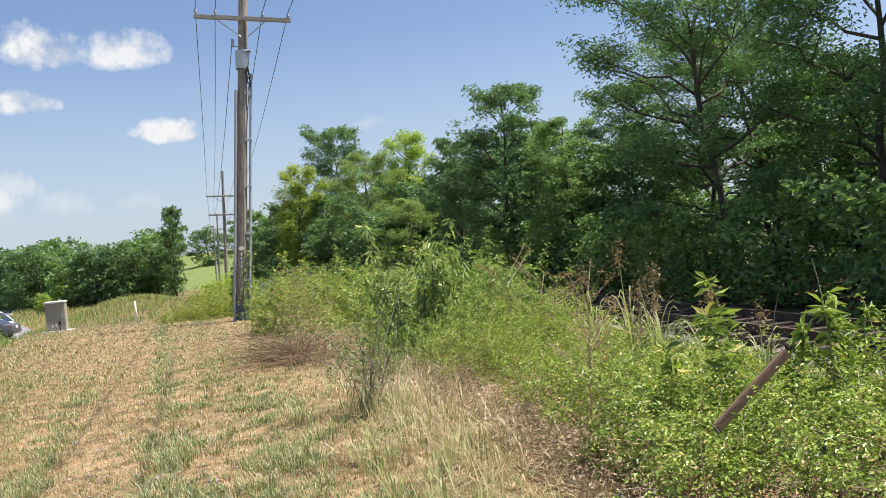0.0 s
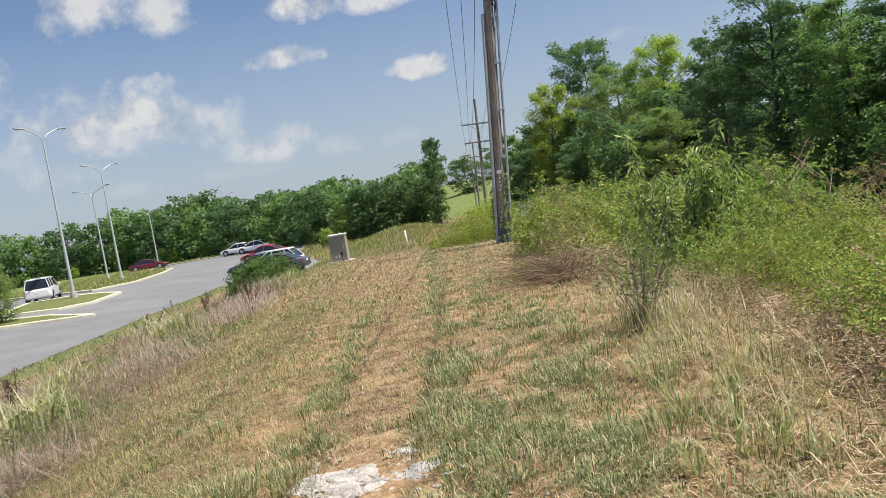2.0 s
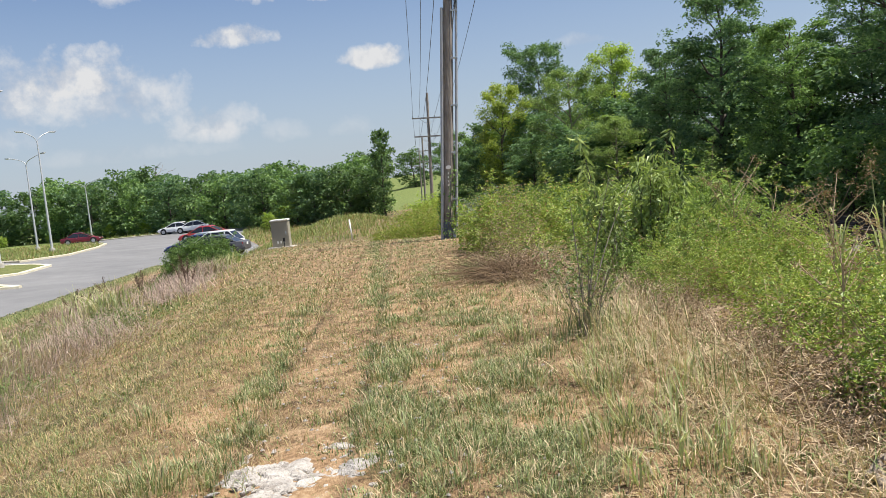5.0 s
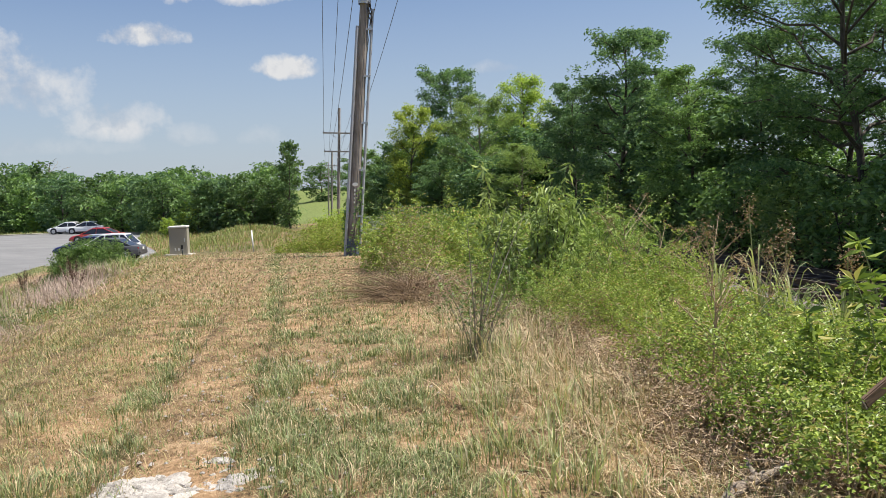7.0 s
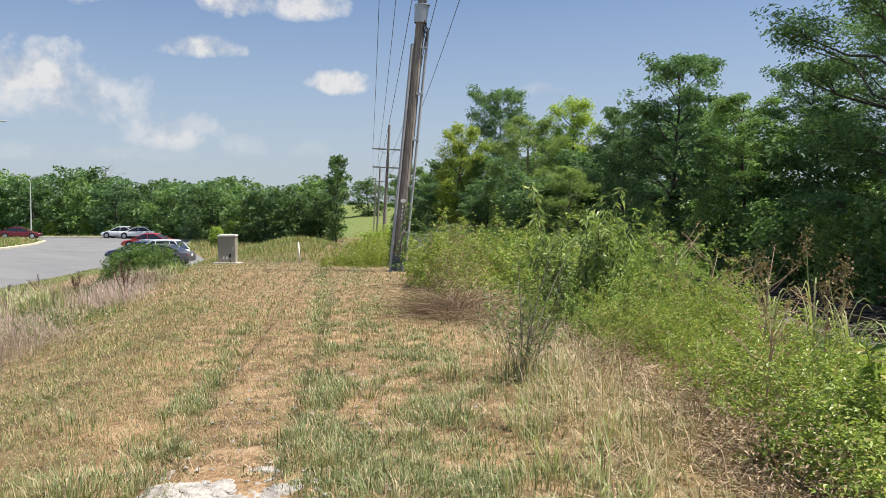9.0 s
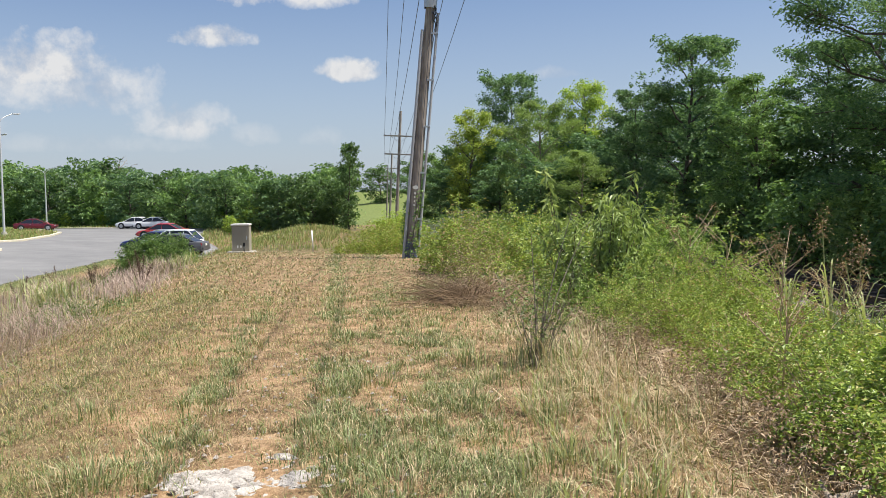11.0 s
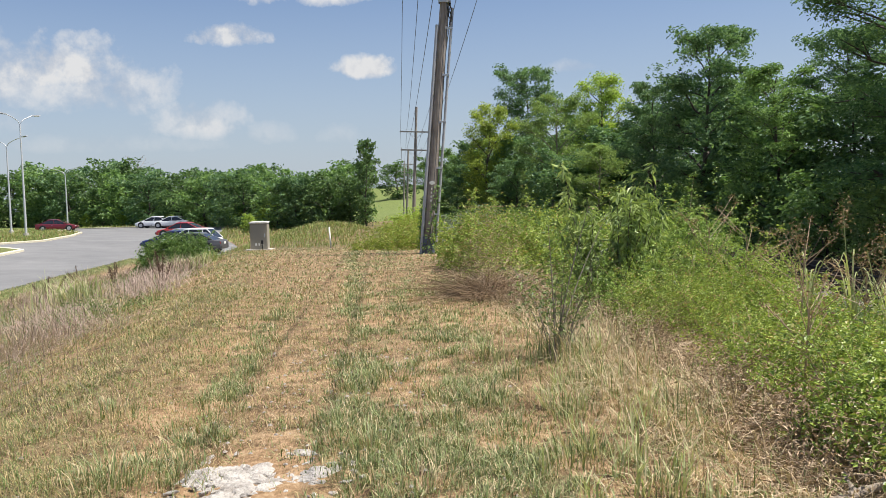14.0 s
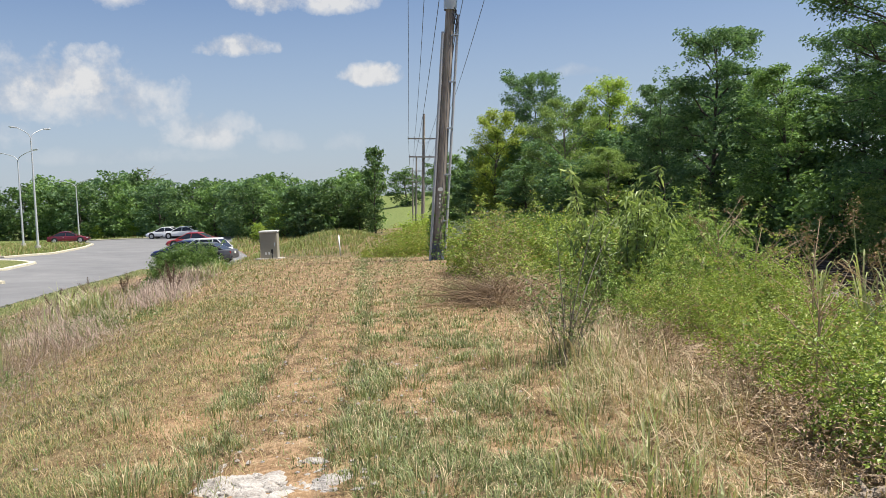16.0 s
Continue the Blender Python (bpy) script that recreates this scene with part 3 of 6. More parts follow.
def kerb(points, name="kerb", width=0.35, tall=0.15):
    """A concrete kerb along a line of the plan."""
    p = np.array(points, float)
    fine = np.concatenate([np.linspace(a, b, 6, endpoint=False) for a, b in zip(p[:-1], p[1:])] + [p[-1:]])
    d = unit(np.gradient(fine, axis=0))
    n = np.stack([-d[:, 1], d[:, 0]], 1)
    z = lot_height(fine[:, 0], fine[:, 1])
    rows = []
    for off, h in ((-0.5, -0.1), (-0.5, tall - 0.03), (-0.42, tall), (0.42, tall), (0.5, tall - 0.03), (0.5, -0.1)):
        q = fine + n * off * width
        rows.append(np.stack([q[:, 0], q[:, 1], z + h], 1))
    v = np.stack(rows, 1).reshape(-1, 3)
    i, j = np.meshgrid(np.arange(len(fine) - 1), np.arange(5), indexing="ij")
    a = i * 6 + j
    g = Geo()
    g.add(v, np.stack([a, a + 1, a + 7, a + 6], -1).reshape(-1, 4))
    g.add(v[:6], [[0, 1, 2], [0, 2, 3], [0, 3, 4], [0, 4, 5]])
    g.add(v[-6:], [[2, 1, 0], [3, 2, 0], [4, 3, 0], [5, 4, 0]])
    ob = piece(name, g, KERB)
    return tagged(ob, "sunlit pale concrete kerb along the grass", "kerb", kind="structure")


ISLANDS = [
    [(-23.8, 43.2), (-26.9, 42.0), (-30.5, 39.4), (-31.5, 41.5), (-30.6, 44.8), (-27.5, 45.2)],
    [(-29.2, 57.2), (-28.2, 51.5), (-29.2, 48.9), (-31.6, 48.1), (-34.0, 51.5), (-36.2, 57.2), (-33.6, 58.8), (-31.0, 58.4)],
]
for ring in ISLANDS:
    kerb(ring + ring[:1])
    isl = draped("grass_island", ring, 0.13, GROUND, "strip of mown grass inside a kerbed island", "lawn", 2.0)
    layer = isl.data.color_attributes.new("cover", "FLOAT_COLOR", "POINT")
    layer.data.foreach_set("color", [0.9, 0.1, 0, 0.5] * len(isl.data.vertices))
kerb([(-54.0, 79.0), (-46.0, 72.4), (-38.7, 66.0), (-34.4, 63.0), (-33.2, 68.5), (-35.2, 78.5), (-38.5, 88.0), (-45.6, 98.0), (-48.5, 109.0)])
kerb([(-48.5, 109.0), (-40.0, 108.0), (-27.0, 104.0)], width=0.3)


def bay_lines():
    stripe = thing("parking_stripes", Matrix(), "faded white painted parking bay stripes on asphalt", "road marking", kind="structure")
    for k in range(8):
        y = 54.6 + 2.9 * k
        x1 = float(np.interp(y, [54, 58, 66, 80], [-14.4, -14.1, -16.7, -21.7]))
        g = Geo()
        for off in (0.0,):
            xs = np.linspace(x1 - 5.2, x1, 8)
            v = np.concatenate([np.stack([xs, np.full(8, y - 0.06), lot_height(xs, np.full(8, y)) + 0.01], 1), np.stack([xs, np.full(8, y + 0.06), lot_height(xs, np.full(8, y)) + 0.01], 1)])
            i = np.arange(7)[:, None]
            g.add(v, i + [0, 1, 9, 8])
        piece("stripe", g, STRIPE, stripe)


bay_lines()


# ---- railway in the shade of the trees ----
def railway():
    ys = np.arange(2.0, 75.0, 1.5)
    xs = rail_line(ys)
    g = Geo()
    rows = []
    for off, h in ((-2.3, -0.45), (-1.5, 0.0), (-0.75, 0.08), (0.75, 0.08), (1.5, 0.0), (2.3, -0.45)):
        rows.append(np.stack([xs + off, ys, np.full(len(ys), -0.72) + h + 0.03 * wavy(xs * 9 + off * 4, ys, 0.6)], 1))
    v = np.stack(rows, 1).reshape(-1, 3)
    i, j = np.meshgrid(np.arange(len(ys) - 1), np.arange(5), indexing="ij")
    a = i * 6 + j
    g.add(v, np.stack([a + 6, a + 7, a + 1, a], -1).reshape(-1, 4))
    bed = tagged(piece("railway_track", g, BALLAST), "shaded single railway track on dark ballast", "railway", kind="structure")
    rng = np.random.default_rng(5)
    st = Geo()
    n = 5200
    py = rng.uniform(8, 40, n)
    off = rng.uniform(-1.9, 1.9, n)
    pz = -0.72 + 0.08 - np.clip(np.abs(off) - 1.0, 0, 2) * 0.28
    leaves(st, np.stack([rail_line(py) + off, py, pz], 1), 0.09, rng, 0.9, 0.95, 0.0, 0.3)
    tagged(piece("ballast_stones", st, BALLAST, bed), kind="stuff")
    tie = box((2.5, 0.23, 0.16), bevel=0.012)
    me = bpy.data.meshes.new("sleeper")
    tie.to_mesh(me)
    tie.free()
    me.materials.append(TIE_WOOD)
    for k in range(60):
        y = 5.0 + 0.62 * k
        ob = new("sleeper", me)
        ob.matrix_world = pose(float(rail_line(y)), y, -0.62, 0, 0, rng.uniform(-1.5, 1.5))
        ob.parent = bed
    for side in (-0.7175, 0.7175):
        rail = Geo()
        prof = [(-0.07, 0), (0.07, 0), (0.07, 0.015), (0.012, 0.03), (0.012, 0.11), (0.036, 0.12), (0.036, 0.155), (-0.036, 0.155), (-0.036, 0.12), (-0.012, 0.11), (-0.012, 0.03), (-0.07, 0.015)]
        v = np.stack([np.stack([xs + side + px, ys, np.full(len(ys), -0.54 + pz)], 1) for px, pz in prof], 1).reshape(-1, 3)
        i, j = np.meshgrid(np.arange(len(ys) - 1), np.arange(12), indexing="ij")
        rail.add(v, np.stack([i * 12 + j, i * 12 + (j + 1) % 12, (i + 1) * 12 + (j + 1) % 12, (i + 1) * 12 + j], -1).reshape(-1, 4))
        piece("rail", rail, STEEL_RAIL, bed, label="rusty steel rail")


railway()

# ---- utility line ----
def utility_pole(x, y, z, tall, lean, arms, big=False):
    """A wooden pole, leaning lean metres per metre to the east, with crossarms at the given heights."""
    ob = thing("utility_pole", pose(x, y, z), "tall weathered brown wooden utility pole, leaning" + (", with conduits and climbing vines" if big else ""), "utility pole", "poles of the power line")
    r0, r1 = (0.172, 0.13) if big else (0.17, 0.11)
    hs = np.linspace(-0.3, tall, 24)
    g = Geo()
    g.add(*tube([(h * lean, 0, h) for h in hs], np.interp(hs, [-0.3, tall], [r0, r1]), 14))
    top = (tall * lean, 0, tall)
    g.add([(top[0] + r1 * math.cos(k * math.pi / 7), r1 * math.sin(k * math.pi / 7), tall + 0.0) for k in range(14)] + [(top[0], 0, tall + 0.03)], [[k, (k + 1) % 14, 14] for k in range(14)])
    piece("shaft", g, POLE_WOOD, ob, True)
    for h, half in arms:
        cx = h * lean
        tilt = Matrix.Rotation(lean * 0.75 if big else lean * 0.9, 4, "Y")
        part("crossarm", box((half * 2, 0.1, 0.125), (cx, -0.17, h), 0.01, tilt), ARM_WOOD, ob, "pale weathered crossarm")
        for sgn in (-1, 1):
            br = Geo()
            br.add(*tube([(cx + sgn * half * 0.52, -0.18, h - 0.04), (cx + sgn * 0.1, -0.18, h - 0.55)], 0.018, 5))
            piece("brace", br, GALVANISED, ob)
        for f in (-0.95, -0.55, 0.42, 0.95):
            lift = -f * half * lean * 0.8
            ins = merged(drum(0.02, 0.02, 0.16, (cx + f * half, -0.17, h + 0.1 + lift), 8), drum(0.055, 0.04, 0.06, (cx + f * half, -0.17, h + 0.15 + lift), 10), drum(0.045, 0.03, 0.06, (cx + f * half, -0.17, h + 0.2 + lift), 10))
            part("insulator", ins, INSULATOR, ob, "grey glazed insulator")
    return ob


P1, P2, P3, P4, P0 = (-0.42, 25.2), (-2.43, 75.0), (-4.6, 115.0), (-6.8, 156.0), (3.4, -26.0)
LEAN1 = 0.099
big = utility_pole(P1[0], P1[1], 0.0, 12.0, LEAN1, [(9.05, 1.42)], True)
utility_pole(P2[0], P2[1], -0.65, 10.85, 0.055, [(8.6, 1.45), (6.95, 1.32)])
utility_pole(P3[0], P3[1], -0.7, 9.6, 0.05, [(7.6, 0.95), (6.1, 0.95)])
utility_pole(P4[0], P4[1], -0.6, 10.0, 0.04, [(8.0, 1.2), (6.6, 1.2)])
utility_pole(P0[0], P0[1], 0.0, 12.0, 0.03, [(9.4, 1.42)])


def pole_fittings(ob):
    def run(name, off, y, z0, z1, r, material, label):
        hs = np.linspace(z0, z1, 14)
        g = Geo()
        g.add(*tube([(h * LEAN1 + off, y, h) for h in hs], r, 8))
        piece(name, g, material, ob, True, label)

    run("conduit", 0.25, -0.06, 0.35, 7.4, 0.04, CONDUIT, "pale grey riser conduit")
    run("conduit", -0.19, -0.13, 0.0, 6.9, 0.045, CONDUIT, "grey riser conduit")
    run("ground_wire", 0.06, -0.19, 0.2, 8.8, 0.008, WIRE, "thin ground wire")
    for h in (1.2, 2.6, 4.0, 5.4, 6.8):
        part("bracket", box((0.34, 0.05, 0.05), (h * LEAN1 + 0.12, -0.1, h)), GALVANISED, ob)
    g = Geo()
    hs = np.linspace(7.55, 8.06, 5)
    g.add(*tube([(h * LEAN1 - 0.01, -0.03, h) for h in hs], [0.19, 0.2, 0.205, 0.215, 0.22], 18))
    piece("sleeve", g, GALVANISED, ob, True, "grey metal sleeve round the shaft")
    part("band", drum(0.24, 0.24, 0.04, (8.08 * LEAN1, -0.03, 8.08), 18), GALVANISED, ob)
    for k, (dx, h) in enumerate(((0.16, 7.4), (0.2, 7.25), (0.13, 7.2), (0.22, 7.05), (0.18, 6.95))):
        g = Geo()
        g.add(*tube([(h * LEAN1 + dx - 0.03, -0.16, h + 0.22), (h * LEAN1 + dx + 0.03, -0.2, h + 0.1), (h * LEAN1 + dx, -0.17, h - 0.08)], 0.02, 6))
        piece("cable_loop", g, BLACK_PLASTIC, ob, True)
    part("arrester", merged(drum(0.05, 0.04, 0.2, (8.35 * LEAN1 - 0.3, -0.14, 8.35), 10), box((0.3, 0.03, 0.03), (8.25 * LEAN1 - 0.16, -0.14, 8.22))), INSULATOR, ob, "grey surge arrester on a bracket")
    part("tag", drum(0.085, 0.085, 0.012, (2.16 * LEAN1, -0.2, 2.16), 16, Matrix.Rotation(radians(90), 4, "X") @ Matrix.Diagonal((1, 0.7, 1, 1))), WHITE_PLASTIC, ob, "pale oval pole tag")
    for h in (1.62, 1.74, 1.86, 1.98):
        part("tag_plate", box((0.04, 0.012, 0.06), (h * LEAN1, -0.2, h), 0.003), WHITE_PLASTIC, ob, "small pale metal plate")
    rng = np.random.default_rng(71)
    vine, leaf = Geo(), Geo()
    for k in range(9):
        a0, hs = rng.uniform(0, 6.3), np.linspace(0, rng.uniform(1.2, 2.1), 12)
        a = a0 + hs * rng.uniform(-1.2, 1.2)
        pts = np.stack([hs * LEAN1 + 0.22 * np.cos(a), 0.22 * np.sin(a) - 0.02, hs], 1)
        vine.add(*tube(pts, 0.008, 4))
        pos = pts[rng.integers(0, 12, 110)] + rng.normal(0, 0.07, (110, 3))
        leaves(leaf, pos, 0.09, rng, 0.2, 0.7)
    tagged(piece("vine_tangle", vine, BARK, ob), kind="stuff")
    tagged(piece("vine_foliage", leaf, LEAF_WOOD, ob, label="dark green climbing vine leaves"), kind="stuff")
    # added drum that stands in for the dark vines round the pole's foot
    part("vine_filler", drum(0.235, 0.2, 0.55, (0.01, 0, 0.24), 14), plain("vine_filler_dark", (0.09, 0.11, 0.15), 0.5), ob, "dark blue-grey drum added in place of vines at the base")


pole_fittings(big)


def wire(a, b, sag, r=0.012):
    p0, p1 = np.array(a), np.array(b)
    t = np.linspace(0, 1, 22)[:, None]
    pts = p0 + (p1 - p0) * t
    pts[:, 2] -= (4 * sag * t * (1 - t))[:, 0]
    g = Geo()
    g.add(*tube(pts, r, 5))
    tagged(piece("power_line", g, WIRE, smooth=True), "thin dark overhead wire strung between poles", "cable", "wires of the power line")


ends = {}
for key, (x, y), base, lean, arms in (("p1", P1, 0.0, LEAN1, [(9.05, 1.42)]), ("p2", P2, -0.65, 0.055, [(8.6, 1.45), (6.95, 1.32)]), ("p3", P3, -0.7, 0.05, [(7.6, 0.95), (6.1, 0.95)]),
                                      ("p4", P4, -0.6, 0.04, [(8.0, 1.2), (6.6, 1.2)]), ("p0", P0, 0.0, 0.03, [(9.4, 1.42)])):
    ends[key] = [[(x + h * lean + f * half, y - 0.17, base + h + 0.22 - f * half * lean * 0.8) for f in (-0.95, -0.55, 0.42, 0.95)] for h, half in arms]
for f in (0, 1, 2, 3):
    wire(ends["p0"][0][f], ends["p1"][0][f], 0.45)
    wire(ends["p1"][0][f], ends["p2"][0][f], 0.5)
    wire(ends["p2"][0][f], ends["p3"][0][f], 0.4)
    wire(ends["p3"][0][f], ends["p4"][0][f], 0.4)
low1 = (P1[0] + 8.3 * LEAN1 - 0.3, P1[1], 8.45)
low1b = (P1[0] + 7.4 * LEAN1 + 0.2, P1[1], 7.3)
wire(low1, ends["p2"][1][1], 0.5)
wire(low1b, ends["p2"][1][3], 0.7)
for f in (0, 3):
    wire(ends["p2"][1][f], ends["p3"][1][f], 0.4)
    wire(ends["p3"][1][f], ends["p4"][1][f], 0.4)


# ---- equipment cabinet, marker post, street lamps ----
def cabinet():
    z = float(height(-7.76, 35.2)) - 0.03
    ob = thing("utility_cabinet", pose(-7.76, 35.3, z, 0, 0, -2), "beige-grey metal utility cabinet standing on a concrete pad", "utility cabinet")
    part("pad", box((1.1, 0.8, 0.12), (0, 0, 0.04), 0.02), CONCRETE, ob, "pale concrete pad")
    part("body", box((0.74, 0.42, 1.1), (0, 0, 0.65), 0.012), CABINET_PAINT, ob)
    part("lid", box((0.8, 0.5, 0.07), (0, -0.01, 1.235), 0.02, Matrix.Rotation(radians(3), 4, "X")), CABINET_SUNLIT, ob, "sloping lid with a sunlit tone put into its paint")
    door = part("door", box((0.68, 0.02, 1.0), (0, -0.22, 0.65), 0.006), CABINET_PAINT, ob)
    part("handle", merged(box((0.03, 0.05, 0.16), (0.27, -0.245, 0.68), 0.006), box((0.05, 0.02, 0.06), (0.27, -0.235, 0.7), 0.004)), GALVANISED, door, "bright metal handle")
    part("hinge", drum(0.012, 0.012, 0.9, (-0.345, -0.225, 0.65), 8), CABINET_PAINT, door)
    for k in range(3):
        part("label_plate", box((0.06, 0.006, 0.11), (-0.12 + k * 0.14, -0.236, 0.3), 0.002), WHITE_PLASTIC, door, "small white notice with bars of print")
    st = merged(drum(0.02, 0.02, 0.42, (0.2, -0.42, 0.2), 8), box((0.09, 0.03, 0.16), (0.2, -0.42, 0.4), 0.005))
    part("meter_stub", st, BLACK_PLASTIC, ob, "dark stub post")


cabinet()


def marker_post():
    ob = thing("marker_post", pose(-4.8, 35.9, float(height(-4.8, 35.9)) - 0.03, 0, -3, 0), "slim white plastic marker post in dry grass", "marker post")
    part("post", drum(0.032, 0.032, 0.92, (0, 0, 0.46), 14), WHITE_PLASTIC, ob, smooth=True)
    part("cap", drum(0.036, 0.022, 0.04, (0, 0, 0.935), 14), WHITE_PLASTIC, ob)


marker_post()


def street_lamp(x, y, tall, turn, arm):
    z = float(lot_height(x, y)) + 0.02
    ob = thing("street_lamp", pose(x, y, z, 0, 0, turn), "slender light grey double-armed street lamp beside the lot", "street lamp", "lamps round the parking lot")
    part("foot", merged(drum(0.26, 0.26, 0.5, (0, 0, 0.15), 16, bevel=0.03), box((0.36, 0.36, 0.05), (0, 0, 0.42), 0.01)), CONCRETE, ob, "concrete footing")
    g = Geo()
    g.add(*tube([(0, 0, h) for h in np.linspace(0.4, tall - 0.9, 10)], np.linspace(0.115, 0.06, 10), 12))
    piece("pole", g, LAMP_POLE, ob, True)
    for s in (-1, 1):
        t = np.linspace(0, 1, 9)
        g = Geo()
        g.add(*tube(np.stack([s * arm * t, 0 * t, tall - 0.95 + 0.95 * np.sqrt(t)], 1), 0.04, 8))
        piece("arm", g, LAMP_POLE, ob, True)
        head = part("lamp_head", box((0.75, 0.28, 0.1), (s * (arm + 0.3), 0, tall + 0.02), 0.03, Matrix.Rotation(-s * radians(5), 4, "Y")), LAMP_POLE, ob)
        part("lens", box((0.45, 0.2, 0.03), (s * (arm + 0.34), 0, tall - 0.045), 0.01), WHITE_PLASTIC, head, "pale flat lens")


street_lamp(-32.2, 56.4, 12.4, 62, 1.3)
street_lamp(-39.0, 77.4, 11.5, 55, 1.3)
street_lamp(-46.9, 89.9, 10.5, -25, 2.6)
street_lamp(-51.8, 114.4, 8.4, -25, 2.6)

# ---- trees ----
def grow(seed, tall, spread, bare=0.25, limbs=16, n_leaf=6000, leaf=0.25, flat=0.6, clump=0.2, up=0.5, aspect=0.55, stems=1, peak=0.45, droop=0.0, thick=1.0, sides=6, dome=None):
    """Wood and leaves of one tree at the origin."""
    rng = np.random.default_rng(seed)
    wood, crown, tips = Geo(), Geo(), []
    for s in range(stems):
        a0, lean = rng.uniform(0, 6.28), (0.06 if stems == 1 else 0.22) * tall
        hs = np.linspace(0, 1, 9)
        bend = np.cumsum(rng.normal(0, 0.012 * tall, (9, 2)), axis=0)
        trunk = np.stack([math.cos(a0) * lean * hs ** 1.3 + bend[:, 0], math.sin(a0) * lean * hs ** 1.3 + bend[:, 1], hs * tall * 0.93 - 0.15], 1)
        r0 = 0.018 * tall * thick / math.sqrt(stems)
        rad = r0 * (1 - 0.86 * hs) + 0.012
        rad[0] *= 1.35
        wood.add(*tube(trunk, rad, sides + 2))
        for i in range(limbs // stems):
            f = bare + (0.96 - bare) * (i + rng.uniform(0.1, 0.9)) / (limbs // stems)
            at = np.array([np.interp(f, hs, trunk[:, k]) for k in range(3)])
            g = (f - bare) / (1 - bare)
            reach = spread * max(0.25, 1 - (abs(g - peak) / (1 - peak if g > peak else peak + 0.25)) ** 2 * 0.8) * rng.uniform(0.7, 1.15)
            az = 2.4 * i + rng.uniform(-0.5, 0.5) + s * 2
            rise = (0.15 + 0.75 * g + rng.uniform(-0.15, 0.2)) * reach
            t = np.linspace(0, 1, 5)
            line = at + np.stack([np.cos(az + 0.25 * t) * reach * t, np.sin(az + 0.25 * t) * reach * t, rise * t ** 0.8 - droop * reach * t ** 2], 1)
            line[1:] += rng.normal(0, 0.035 * reach, (4, 3))
            lr = np.interp(f, hs, rad) * 0.55
            wood.add(*tube(line, lr * (1 - 0.85 * t) + 0.008, sides))
            tips.append(line[-1])
            tips.append(line[3])
            for b in range(4):
                far = sides < 6 and b > 1
                u = rng.uniform(0.35, 0.95)
                st = np.array([np.interp(u, t, line[:, k]) for k in range(3)])
                ba = az + rng.choice([-1, 1]) * rng.uniform(0.5, 1.3)
                bl = reach * rng.uniform(0.25, 0.48)
                bt = np.linspace(0, 1, 4)
                sub = st + np.stack([np.cos(ba) * bl * bt, np.sin(ba) * bl * bt, bl * rng.uniform(0.0, 0.65) * bt - droop * bl * bt ** 2], 1)
                if not far:
                    wood.add(*tube(sub, lr * 0.4 * (1 - 0.8 * bt) + 0.006, max(3, sides - 2)))
                tips.extend([sub[-1], sub[2], sub[1]])
        tips.append(trunk[-1])
    # trees of an edge are leafy all through, down to the ground
    if bare < 0.15 or dome:
        mid, half = dome or (0.42, 0.55)
        for k in range(150):
            a, q, f = rng.uniform(0, 6.28), rng.random() ** 0.4, mid + half * rng.uniform(-0.75, 0.9)
            q *= spread * 0.95 * math.sqrt(max(0.05, 1 - (abs(f - mid) / half) ** 2.4)) * (1 + 0.16 * math.sin(3 * a + 7 * f + seed))
            tips.append(np.array([math.cos(a) * q, math.sin(a) * q, tall * f]))
    # leaves sit in domed clumps round the branch ends
    tips = np.array(tips)
    size = spread * clump * rng.uniform(0.65, 1.4, len(tips))
    share = size ** 2 * rng.uniform(0.4, 1.6, len(tips))
    pick = rng.choice(len(tips), n_leaf, p=share / share.sum())
    way = unit(rng.normal(size=(n_leaf, 3)))
    way[:, 2] = np.where(rng.random(n_leaf) < 0.7, np.abs(way[:, 2]), way[:, 2])
    pos = tips[pick] + way * (size[pick] * (1 - 0.6 * rng.random(n_leaf) ** 1.5))[:, None] * np.array([1, 1, flat])
    pos[:, 2] = np.maximum(pos[:, 2], 0.15)
    # bring the whole tree to its height and half width
    fit = np.array([spread / np.quantile(np.hypot(pos[:, 0], pos[:, 1]), 0.975)] * 2 + [tall / np.quantile(pos[:, 2], 0.993)])
    wood.v = [v * fit for v in wood.v]
    leaves(crown, pos * fit, leaf, rng, up, aspect, droop, face=way * 0.75)
    return wood, crown


KINDS = {}


def tree(kind, x, y, scale=1.0, turn=0.0, label="", squash=1.0, z=None, name="tree", category="tree", group="woodland trees", tall=None, wide=None, leaf_as=None):
    """Plants a tree of a kind; the first of a kind is built, the rest are copies."""
    spec, leaf_mat, bark_mat = TREE_KINDS[kind]
    z = float(height(x, y)) - 0.05 if z is None else z
    if tall:
        scale = wide / spec["spread"]
        squash = tall / (spec["tall"] * scale)
    m = pose(x, y, z, 0, 0, turn) @ Matrix.Diagonal((scale, scale, scale * squash, 1))
    if kind in KINDS:
        ob = copy_thing(KINDS[kind], m)
        for o in ob.children:
            if leaf_as and o.name.startswith("crown"):
                o.material_slots[0].link = "OBJECT"
                o.material_slots[0].material = leaf_as
        return tagged(ob, label)
    wood, crown = grow(**spec)
    ob = thing(name, m, label, category, group)
    piece("trunk", wood, bark_mat, ob, True)
    tagged(piece("crown", crown, leaf_mat, ob), kind="stuff")
    KINDS[kind] = ob
    return ob


